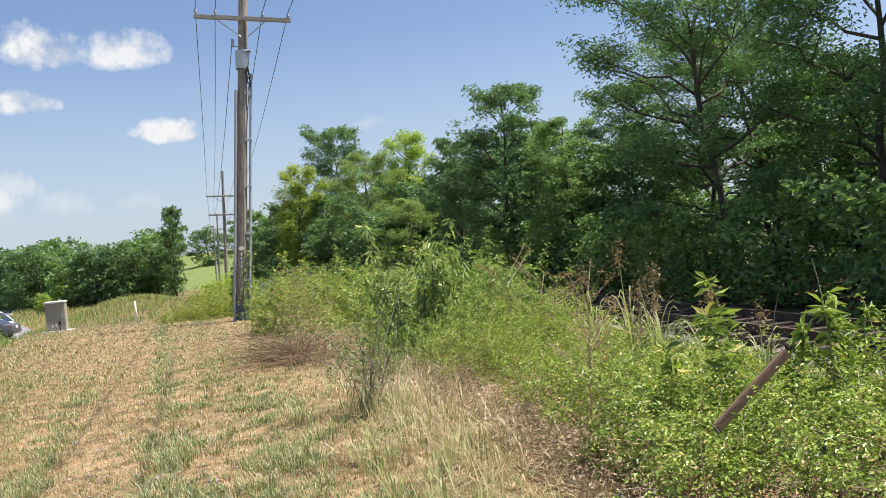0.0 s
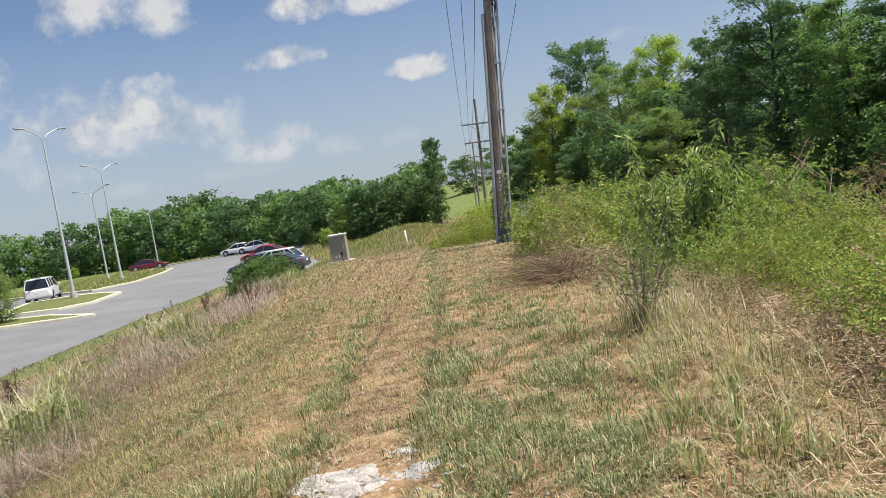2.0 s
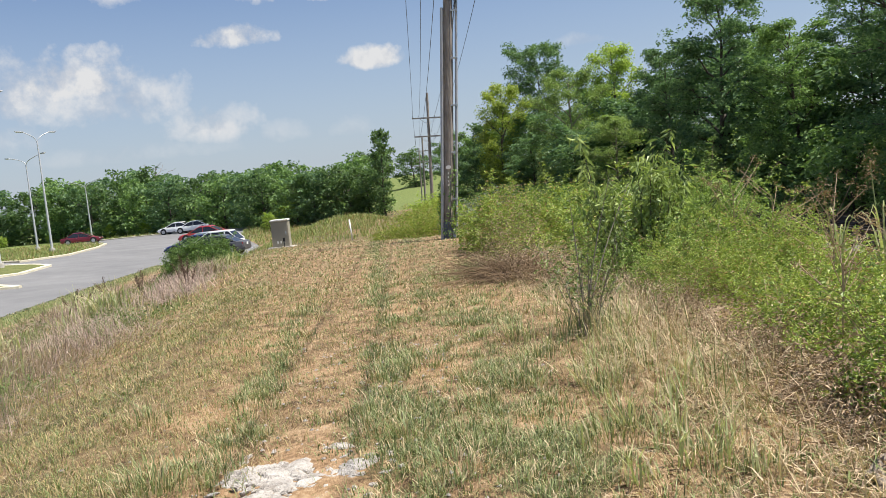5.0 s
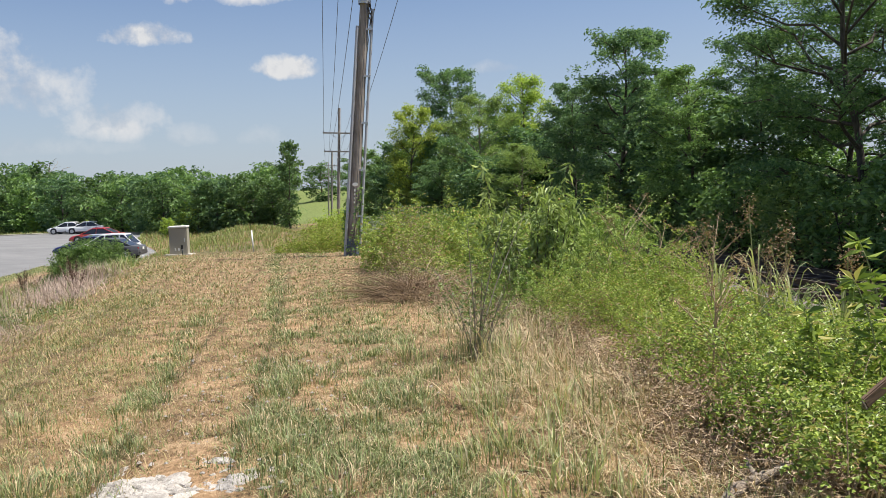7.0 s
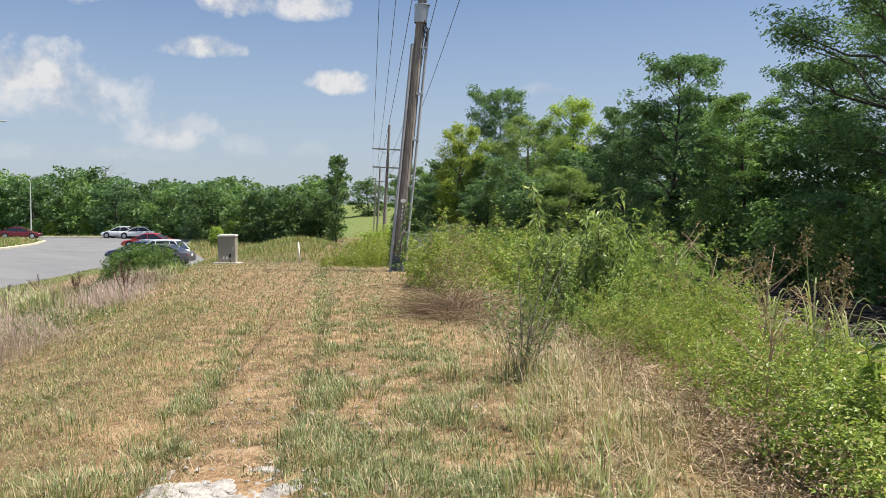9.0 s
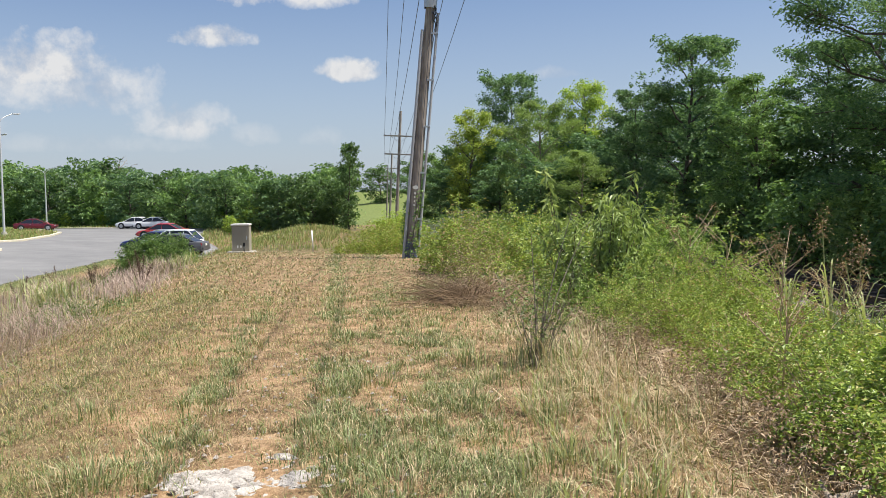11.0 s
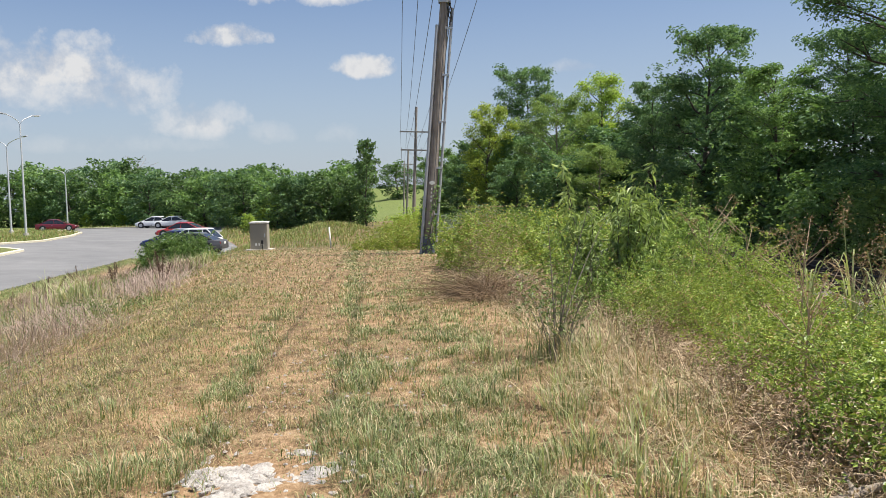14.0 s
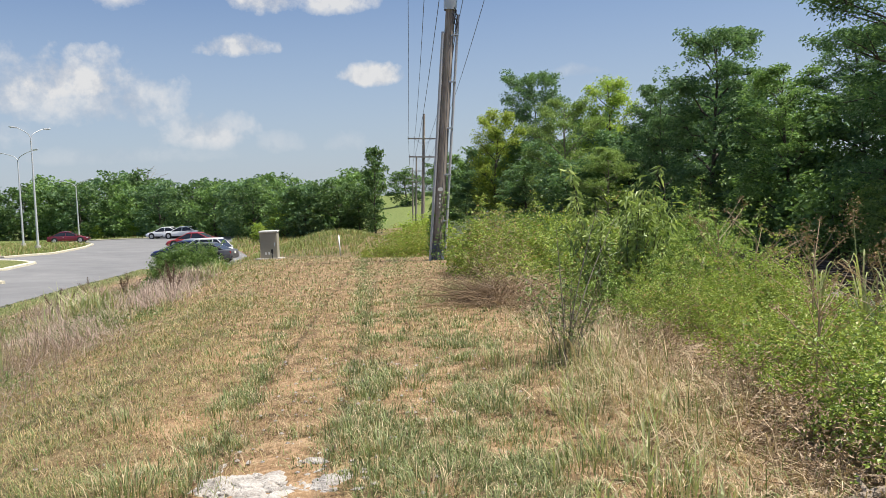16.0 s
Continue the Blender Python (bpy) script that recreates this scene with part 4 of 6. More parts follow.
TREE_KINDS = {
    "locust": (dict(seed=11, tall=11.5, spread=4.3, bare=0.2, limbs=26, n_leaf=34000, leaf=0.135, flat=0.36, clump=0.22, up=0.7, aspect=0.42, peak=0.45, thick=0.8), LEAF_LOCUST, BARK),
    "locust_twin": (dict(seed=12, tall=12.0, spread=4.2, bare=0.3, limbs=21, n_leaf=24000, leaf=0.125, flat=0.36, clump=0.18, up=0.7, aspect=0.42, stems=3, peak=0.6, thick=1.0), LEAF_LOCUST, BARK),
    "airy": (dict(seed=13, tall=11.0, spread=3.5, bare=0.13, limbs=22, n_leaf=22000, leaf=0.18, flat=0.6, clump=0.15, up=0.5, aspect=0.5, peak=0.32, thick=0.8), LEAF_DARK, BARK),
    "round": (dict(seed=14, tall=10.0, spread=3.1, bare=0.08, limbs=22, n_leaf=17000, leaf=0.2, flat=0.7, clump=0.17, peak=0.6, thick=0.8), LEAF_DARK, BARK),
    "domed": (dict(seed=18, tall=15.0, spread=3.5, bare=0.5, limbs=16, n_leaf=12000, leaf=0.22, flat=0.7, clump=0.16, peak=0.6, thick=0.6, dome=(0.77, 0.23)), LEAF_DARK, BARK),
    "olive": (dict(seed=15, tall=10.0, spread=3.1, bare=0.05, limbs=20, n_leaf=19000, leaf=0.18, flat=0.7, clump=0.16, aspect=0.4, peak=0.4, thick=0.7), LEAF_OLIVE, BARK_PALE),
    "light": (dict(seed=16, tall=11.0, spread=2.3, bare=0.1, limbs=20, n_leaf=12000, leaf=0.19, flat=0.75, clump=0.24, peak=0.6, thick=0.8), LEAF_LIGHT, BARK),
    "yellow": (dict(seed=17, tall=10.0, spread=2.8, bare=0.08, limbs=20, n_leaf=13000, leaf=0.19, flat=0.75, clump=0.22, peak=0.5, thick=0.8), LEAF_YELLOW, BARK),
    "backing": (dict(seed=19, tall=8.0, spread=3.2, bare=0.06, limbs=12, n_leaf=7500, leaf=0.3, flat=0.7, clump=0.2, peak=0.5, sides=4), LEAF_DARK, BARK),
    "far_a": (dict(seed=21, tall=7.6, spread=3.4, bare=0.04, limbs=16, n_leaf=3000, leaf=0.4, flat=0.75, clump=0.17, peak=0.4, sides=4), LEAF_FAR, BARK),
    "far_b": (dict(seed=22, tall=8.6, spread=3.0, bare=0.05, limbs=16, n_leaf=3000, leaf=0.4, flat=0.8, clump=0.17, peak=0.35, sides=4), LEAF_FAR, BARK),
    "far_c": (dict(seed=23, tall=6.4, spread=3.6, bare=0.02, limbs=14, n_leaf=3000, leaf=0.4, flat=0.7, clump=0.17, peak=0.4, sides=4), LEAF_WOOD, BARK),
    "far_light": (dict(seed=24, tall=5.6, spread=2.6, bare=0.02, limbs=14, n_leaf=3000, leaf=0.3, flat=0.8, clump=0.23, peak=0.3, sides=4), LEAF_LIGHT, BARK),
    "tall_far": (dict(seed=25, tall=9.0, spread=2.1, bare=0.12, limbs=16, n_leaf=2600, leaf=0.36, flat=0.7, clump=0.24, peak=0.3, sides=4), LEAF_FAR, BARK),
    "under": (dict(seed=26, tall=4.0, spread=2.6, bare=0.02, limbs=12, n_leaf=2500, leaf=0.29, flat=0.8, clump=0.26, peak=0.35, stems=3, sides=4), LEAF_WOOD, BARK),
    "under_light": (dict(seed=27, tall=3.4, spread=2.0, bare=0.02, limbs=12, n_leaf=3600, leaf=0.2, flat=0.8, clump=0.27, peak=0.4, stems=3, sides=4), LEAF_OLIVE, BARK),
    "juniper": (dict(seed=28, tall=4.0, spread=1.2, bare=0.02, limbs=18, n_leaf=5000, leaf=0.16, flat=1.0, clump=0.3, aspect=0.3, peak=0.2, sides=4), LEAF_OLIVE, BARK),
    "dead": (dict(seed=29, tall=6.2, spread=1.7, bare=0.4, limbs=14, n_leaf=12, leaf=0.1, thick=0.8, sides=4), LEAF_OLIVE, BARK_PALE),
}

# woods east of the railway, near to far
L_LOC = "tall dark feathery-leaved locust tree with bare lower limbs"
L_AIRY, L_LIGHT, L_OLIVE, L_ROUND = "airy dark green tree with gaps in its crown", "sunlit light green broadleaf tree", "dense dull green tree leafy to the ground", "tall round-headed dark green tree"
for kind, x, y, tall, wide, turn, label in (
        ("locust", 14.9, 23.0, 11.6, 4.3, 30, L_LOC), ("locust", 16.8, 18.6, 12.0, 4.4, 160, L_LOC), ("locust", 17.2, 13.5, 11.5, 4.2, 290, L_LOC),
        ("locust_twin", 19.2, 26.5, 12.8, 4.4, 80, "many-stemmed locust tree with thin arching limbs"), ("locust", 19.5, 32.0, 10.5, 4.2, 250, L_LOC),
        ("airy", 13.9, 42.0, 11.0, 3.5, 10, L_AIRY), ("airy", 12.1, 46.0, 8.9, 2.1, 130, L_AIRY), ("airy", 14.4, 35.5, 7.8, 2.6, 220, L_AIRY),
        ("light", 12.75, 62.0, 11.9, 2.3, 0, L_LIGHT), ("olive", 8.4, 60.0, 10.2, 3.1, 0, L_OLIVE), ("olive", 9.4, 50.0, 5.7, 2.5, 90, L_OLIVE),
        ("domed", 8.6, 77.0, 14.9, 3.5, 0, L_ROUND), ("round", 10.3, 66.0, 8.8, 3.2, 60, L_ROUND), ("round", 5.8, 72.0, 8.9, 2.9, 150, L_ROUND),
        ("round", 12.9, 54.0, 7.8, 2.8, 200, L_ROUND), ("round", 6.2, 64.0, 6.4, 2.8, 300, L_ROUND), ("yellow", 4.1, 70.0, 10.2, 2.8, 0, "tree with yellowing sunlit leaves"),
        ("round", 2.0, 85.0, 8.7, 3.0, 250, L_ROUND), ("round", 0.4, 97.0, 7.6, 2.9, 20, L_ROUND), ("round", 3.2, 78.0, 7.2, 2.7, 100, L_ROUND)):
    tree(kind, x, y, 1.0, turn, label, tall=tall, wide=wide, leaf_as=LEAF_WOOD if turn in (60, 150, 250, 220) else None)
for x, y, tall, wide, turn in ((7.6, 70.0, 8.4, 3.4, 40), (12.6, 70.0, 9.5, 3.6, 80), (15.5, 60.0, 8.6, 3.6, 140), (16.8, 50.0, 8.6, 3.4, 190), (11.6, 54.0, 6.8, 3.0, 230), (15.6, 40.0, 6.6, 3.0, 280), (17.5, 34.0, 6.4, 3.0, 330), (4.6, 80.0, 8.0, 3.2, 10), (20.5, 24.0, 6.4, 3.2, 70), (19.8, 17.5, 6.0, 3.2, 110), (8.3, 55.0, 5.6, 2.8, 260)):
    tree("backing", x, y, 1.0, turn, "dark green woodland tree in a dense stand", tall=tall, wide=wide)
rng = np.random.default_rng(31)
for k in range(22):
    y = 10 + k * 3.9 + rng.uniform(-1, 1)
    x = float(rail_line(y)) + 3.4 + rng.uniform(0, 1.8)
    tree("under" if k % 4 else "under_light", x, y, rng.uniform(0.75, 1.15), rng.uniform(0, 360), "dark leafy undergrowth beneath taller trees", name="undergrowth", category="shrub", group="woodland undergrowth")
for k in range(9):
    y = 8 + k * 10.0
    x = float(rail_line(y)) + 10.5 + rng.uniform(0, 3)
    tree("under", x, y, rng.uniform(1.4, 1.9), rng.uniform(0, 360), "dark leafy undergrowth beneath taller trees")
for k in range(3):
    y = 50 + k * 14.0
    tree(("airy", "round", "olive")[k % 3], float(rail_line(y)) + 13 + rng.uniform(0, 3), y, rng.uniform(0.9, 1.1), rng.uniform(0, 360), "dark green woodland tree in a dense stand")

# tree line beyond the lot and the field
L_FAR = "round-topped green tree in a far tree line"
row = [(-8.9, 84), (-11.6, 87), (-14.8, 88), (-18.2, 93), (-22.0, 97), (-26.0, 103), (-31.0, 108), (-36.0, 113), (-42.0, 119), (-48.0, 124), (-54.5, 129), (-61.5, 134), (-69.0, 138), (-77.0, 140), (-86.0, 138), (-95.0, 134), (-104.0, 130), (-112.0, 122)]
for k, (x, y) in enumerate(row):
    tall = 1.7 + 0.057 * y
    for kind, base, share, dx, dy in ((("far_a", "far_b", "far_c")[k % 3], (7.6, 8.6, 6.4)[k % 3], 0.8, 0.0, 0.0), (("far_c", "far_a", "far_b")[k % 3], (6.4, 7.6, 8.6)[k % 3], 1.0, -1.5, 6.0), (("far_b", "far_c", "far_a")[k % 3], (8.6, 6.4, 7.6)[k % 3], 1.08, -4.5, 16.0)):
        if dy > 10 and k % 2:
            continue
        tree(kind, x + dx + rng.uniform(-1, 1), y + dy + rng.uniform(-1, 2), tall * share * rng.uniform(0.86, 1.1) / base, rng.uniform(0, 360), L_FAR, group="far tree line", leaf_as=(None, LEAF_DARK, LEAF_WOOD, LEAF_FAR, LEAF_DARK)[(3 * k + int(dy)) % 5])
    tree("far_c", x - 3.0 + rng.uniform(-1, 1), y + 1.0, 0.062 * y / 6.4, rng.uniform(0, 360), L_FAR, group="far tree line", leaf_as=(LEAF_FAR, LEAF_DARK, LEAF_WOOD)[k % 3])
    if k > 3:
        tree("far_light", x + rng.uniform(1, 4), y - 6 - rng.uniform(0, 2), rng.uniform(0.4, 0.65), rng.uniform(0, 360), "low light green bush before a tree line", group="far tree line")
tree("tall_far", -7.3, 82.0, 1.0, 0, "slender open-topped tree rising over its neighbours", group="far tree line", tall=8.5, wide=1.5)
tree("tall_far", -49.7, 130.0, 1.0, 100, "slender open-topped tree rising over its neighbours", group="far tree line", tall=9.6, wide=1.5)
tree("far_light", -19.5, 84.0, 0.6, 0, "light green young tree before a tree line", group="far tree line")
tree("dead", -49.0, 135.0, 1.75, 0, "bare dead grey tree above the tree line")
tree("juniper", -29.2, 43.4, 0.95, 0, "dense upright juniper on a kerbed island")
for x, y, s in ((-12, 250, 3.0), (-30, 300, 3.4), (8, 270, 3.2), (-2, 330, 3.6), (-60, 280, 2.6), (-95, 260, 2.4), (-140, 240, 2.4), (-170, 210, 2.0), (-130, 190, 1.6)):
    tree(("far_a", "far_c")[x % 2], x, y, s, x * 7, "distant green tree on a rise", 0.7, group="far tree line")

# ---- bushes beside the strip ----
def bush(x, y, rx, ry, tall, n, leaf, leaf_mat, seed, label, stems=30, shoots=6, stem_mat=None, aspect=0.55, up=0.3, droop=0.0, name="bramble_bush", group="brambles along the bank", category="bush", stem_r=0.0032, fill=0.5, lumps=0.42, floor=0.0):
    """A rambling bush: an uneven leafy dome over thin stems, with shoots that stick out."""
    r = np.random.default_rng(seed)
    z = float(height(x, y)) - 0.03
    ob = thing(name, pose(x, y, z), label, category, group)
    k = max(30, n // 26)
    d = unit(r.normal(size=(k, 3)) * [1, 1, 0.9])
    d[:, 2] = np.abs(d[:, 2])
    az = np.arctan2(d[:, 1], d[:, 0])
    lump = 1 + lumps * (np.sin(3 * az + seed) * 0.4 + np.sin(7 * az + 2 * seed + 4 * d[:, 2]) * 0.5 + np.sin(9 * d[:, 2] + 4 * az) * 0.4 + r.normal(0, 0.16, k))
    depth = 1 - fill * r.random(k) ** 1.6
    sprig = d * (lump * depth)[:, None] * [rx * 0.92, ry * 0.92, tall * 0.88]
    # each spray arches out from its root and nods at the tip
    way = unit(d * [0.8, 0.8, 0.5] + r.normal(0, 0.5, (k, 3)))
    reach = r.uniform(0.5, 1.3, k) * max(0.12, 0.17 * (rx + ry))
    pick, u = r.integers(0, k, n), r.uniform(0, 1, n)
    pos = sprig[pick] + way[pick] * ((u - 0.5) * reach[pick])[:, None] + r.normal(0, 1, (n, 3)) * leaf * 0.55
    pos[:, 2] -= reach[pick] * 0.45 * (u - 0.3) ** 2
    keep = pos[:, 2] > floor * (0.6 + 0.8 * r.random(n))
    pos, pick = pos[keep], pick[keep]
    n = len(pos)
    pos[:, 2] = np.maximum(pos[:, 2], 0.02)
    crown, wood = Geo(), Geo()
    leaves(crown, pos, leaf * 0.92, r, up + 0.25, aspect, droop, face=d[pick] * 0.7)
    for k in range(stems):
        end = pos[r.integers(n)]
        root = np.array([r.normal(0, rx * 0.25), r.normal(0, ry * 0.25), 0])
        t = np.linspace(0, 1, 5)[:, None]
        line = root + (end - root) * t + np.array([0, 0, 0.25 * tall]) * (t * (1 - t)) * 2
        wood.add(*tube(line, stem_r * (1.6 - t[:, 0]), 4))
    for k in range(shoots):
        a, reach = r.uniform(0, 6.28), r.uniform(0.25, 0.6)
        root = np.array([math.cos(a) * rx * 0.75, math.sin(a) * ry * 0.75, tall * r.uniform(0.5, 0.85)])
        t = np.linspace(0, 1, 6)[:, None]
        line = root + np.array([math.cos(a) * 0.5, math.sin(a) * 0.5, 1.0]) * reach * t - np.array([0, 0, 0.5]) * reach * t ** 2
        wood.add(*tube(line, 0.0025, 3))
        on = line[r.integers(1, 6, 16)] + r.normal(0, 0.025, (16, 3))
        leaves(crown, on, leaf, r, up, aspect, droop)
    tagged(piece("stem_tangle", wood, stem_mat or DEAD_TWIG, ob), kind="stuff")
    tagged(piece("foliage", crown, leaf_mat, ob), kind="stuff")
    return ob


L_BR = "rambling light green bramble bush on the bank"
L_CR = "bright green leafy creeper bush at the strip's edge"
# near, bright creeper and bramble
bush(3.3, 5.7, 0.95, 0.95, 0.62, 15000, 0.04, LEAF_CREEPER, 1, L_CR, floor=0.16)
bush(2.75, 6.7, 0.62, 0.9, 0.62, 9000, 0.036, LEAF_BRAMBLE, 2, L_BR, floor=0.2)
bush(3.4, 7.8, 1.1, 1.1, 0.58, 13000, 0.038, LEAF_BRAMBLE, 3, L_BR)
bush(2.65, 4.6, 0.6, 0.5, 0.58, 9000, 0.036, LEAF_CREEPER, 4, L_CR, floor=0.2)
bush(3.3, 3.7, 0.8, 0.7, 0.7, 9500, 0.042, LEAF_CREEPER, 5, L_CR, floor=0.24)
bush(4.3, 4.4, 0.9, 0.9, 0.98, 12000, 0.045, LEAF_CREEPER, 6, L_CR, floor=0.24)
bush(4.8, 6.8, 1.2, 1.2, 0.46, 11000, 0.042, LEAF_BRAMBLE, 7, L_BR)
bush(2.5, 3.9, 0.55, 0.5, 0.58, 8000, 0.038, LEAF_CREEPER, 34, L_CR, floor=0.24)
bush(2.5, 4.95, 0.42, 0.5, 0.52, 6000, 0.038, LEAF_CREEPER, 38, L_CR, floor=0.05)
bush(2.95, 5.1, 0.7, 0.6, 0.7, 9000, 0.04, LEAF_CREEPER, 35, L_CR, floor=0.1)
for x, y, rx, ry, tall, seed in ((6.6, 8.2, 1.2, 1.3, 0.5, 61), (7.0, 11.0, 1.2, 1.5, 0.5, 62), (6.2, 12.8, 1.0, 1.5, 0.5, 63), (5.9, 6.2, 1.1, 1.0, 0.55, 64), (7.2, 14.5, 1.2, 1.8, 0.5, 65)):
    bush(x, y, rx, ry, tall, 5000, 0.06, LEAF_DULL, seed, "low dull grey-green weeds beside the railway", aspect=0.4, name="weed_thicket", group="weeds beside the railway", category="weeds")
# middle, dense light green mass
bush(1.95, 10.5, 0.6, 0.6, 0.7, 6000, 0.034, LEAF_LEAFY, 36, "low mid-green bush at a young tree's foot")
bush(2.6, 10.7, 0.8, 0.6, 0.95, 8000, 0.038, LEAF_LEAFY, 37, "low mid-green bush at a young tree's foot")
bush(2.6, 9.3, 0.85, 1.0, 0.98, 17000, 0.032, LEAF_BRAMBLE, 8, "twiggy yellow-green bush with tiny leaves on the bank", aspect=0.5, floor=0.2)
bush(3.5, 9.9, 0.95, 1.0, 1.0, 16000, 0.038, LEAF_BRAMBLE, 9, L_BR)
bush(4.4, 11.6, 0.8, 0.9, 1.05, 9000, 0.044, LEAF_BRAMBLE, 39, L_BR)
bush(3.7, 12.0, 0.95, 1.2, 1.6, 15000, 0.048, LEAF_LEAFY, 10, "leafy mid-green bush with arching sprays")
bush(5.6, 9.8, 1.4, 1.4, 0.4, 7000, 0.06, LEAF_BRAMBLE, 12, L_BR)
bush(2.7, 12.6, 1.1, 0.9, 1.35, 9000, 0.06, LEAF_LEAFY, 11, "dark green bush behind a drooping young tree")
# far, the heap beside the pole
bush(1.75, 18.3, 1.45, 1.8, 1.62, 15000, 0.07, LEAF_BRAMBLE, 13, "large heaped light green bramble thicket near a utility pole", shoots=14)
bush(0.85, 19.8, 1.0, 1.6, 1.5, 8000, 0.085, LEAF_BRAMBLE, 14, L_BR)
bush(3.6, 17.4, 1.5, 1.8, 1.4, 8500, 0.085, LEAF_BRAMBLE, 15, L_BR, shoots=10)
bush(1.2, 16.0, 0.8, 1.0, 0.8, 4200, 0.07, LEAF_BRAMBLE, 16, L_BR)
bush(2.2, 14.6, 0.9, 0.9, 0.95, 4200, 0.075, LEAF_BRAMBLE, 17, L_BR)
bush(0.75, 22.6, 0.85, 1.6, 0.95, 3600, 0.09, LEAF_BRAMBLE, 18, L_BR)
bush(5.6, 14.5, 1.5, 2.0, 0.4, 6000, 0.09, LEAF_BRAMBLE, 19, L_BR)
bush(4.5, 21.5, 2.0, 2.4, 1.25, 6500, 0.1, LEAF_HEDGE, 20, "tangled green thicket along the railway")
bush(5.6, 27.0, 2.2, 3.0, 1.35, 6500, 0.11, LEAF_HEDGE, 21, "tangled green thicket along the railway")
bush(2.6, 26.0, 1.6, 2.4, 1.2, 5200, 0.1, LEAF_HEDGE, 22, "tangled green thicket along the railway")
bush(1.35, 29.5, 1.3, 1.5, 1.35, 3600, 0.16, LEAF_GREYISH, 23, "pale grey-leaved sprawling bush behind a pole", aspect=0.3)
bush(4.2, 36.0, 2.4, 4.0, 1.5, 5500, 0.13, LEAF_HEDGE, 24, "tangled green thicket along the railway")
bush(2.4, 46.0, 2.4, 5.0, 1.5, 5000, 0.15, LEAF_HEDGE, 25, "tangled green thicket along the railway")
# yellow-green weeds on the other side of the pole
bush(-1.25, 28.6, 1.05, 1.0, 0.78, 4200, 0.1, WEED_YELLOW, 26, "tall yellow-green weed clump beside a utility pole", aspect=0.3, group="weeds round the pole", name="weed_clump")
bush(-2.5, 29.4, 0.8, 0.8, 0.6, 2200, 0.1, WEED_YELLOW, 27, "tall yellow-green weed clump beside a utility pole", aspect=0.3, group="weeds round the pole", name="weed_clump")
bush(-1.5, 33.5, 1.3, 1.6, 1.0, 4200, 0.12, WEED_YELLOW, 28, "tall yellow-green weed clump beside a utility pole", aspect=0.35, group="weeds round the pole", name="weed_clump")
bush(-1.7, 45.0, 1.5, 5.0, 1.05, 5200, 0.16, WEED_YELLOW, 29, "tall yellow-green weed clump beside a utility pole", aspect=0.35, group="weeds round the pole", name="weed_clump")
bush(-1.6, 62.0, 2.4, 6.0, 1.4, 5200, 0.22, LEAF_LIGHT, 30, "bushy light green growth below a power line", aspect=0.4)
# mounded bush on the slope by the lot
bush(-9.5, 29.5, 1.5, 1.1, 1.5, 16000, 0.1, LEAF_HEDGE, 33, "mounded glossy green bush in dry weeds", aspect=0.42, group="", name="mounded_bush", shoots=4, up=0.5, fill=0.3, lumps=0.15)


def dead_brush(x, y, rx, tall, n, seed, label="heap of dry brown dead brush"):
    r = np.random.default_rng(seed)
    ob = thing("dead_brush", pose(x, y, float(height(x, y)) - 0.02), label, "brush", "dead brush along the bank")
    g = Geo()
    for k in range(n):
        a, q = r.uniform(0, 6.28), math.sqrt(r.random())
        root = np.array([math.cos(a), math.sin(a), 0]) * rx * q
        d = np.array([r.normal(0, 0.6), r.normal(0, 0.6), r.uniform(0.2, 1.0)])
        reach = tall * r.uniform(0.4, 1.1) * (1.15 - 0.6 * q)
        t = np.linspace(0, 1, 4)[:, None]
        line = root + d * reach * t - np.array([0, 0, 0.5]) * reach * t ** 2 + r.normal(0, 0.02, (4, 3)) * t
        line[:, 2] = np.maximum(line[:, 2], 0.005)
        g.add(*tube(line, 0.0045 * (1.2 - t[:, 0]), 3))
    tagged(piece("twig_tangle", g, DEAD_TWIG, ob), kind="stuff")
    lf = Geo()
    p = r.normal(size=(n * 2, 3)) * [rx * 0.5, rx * 0.5, tall * 0.3] + [0, 0, tall * 0.35]
    p[:, 2] = np.clip(p[:, 2], 0.01, tall)
    leaves(lf, p, 0.035, r, 0.3, 0.35, 0.3)
    tagged(piece("withered_foliage", lf, DEAD_TWIG, ob), kind="stuff")
    return ob


dead_brush(0.8, 13.4, 0.6, 1.5, 1900, 41)
dead_brush(0.55, 16.2, 0.5, 0.6, 300, 42)
dead_brush(2.35, 5.3, 0.6, 0.45, 420, 43, "tangle of dry brown vines and twigs")
dead_brush(2.15, 7.4, 0.5, 0.4, 380, 44, "tangle of dry brown vines and twigs")
dead_brush(2.1, 4.2, 0.55, 0.4, 420, 45, "tangle of dry brown vines and twigs")
dead_brush(2.0, 9.6, 0.6, 0.55, 420, 46, "tangle of dry brown vines and twigs")
dead_brush(1.35, 12.2, 0.5, 0.6, 300, 47)
for x, y, seed in ((2.2, 6.2, 49), (2.05, 8.4, 50), (2.25, 5.0, 52), (1.75, 10.4, 54), (2.3, 4.5, 55)):
    dead_brush(x, y, 0.42, 0.5, 420, seed, "tangle of dry brown vines and twigs")
dead_brush(3.0, 3.3, 0.6, 0.5, 350, 48, "tangle of dry brown vines and twigs")


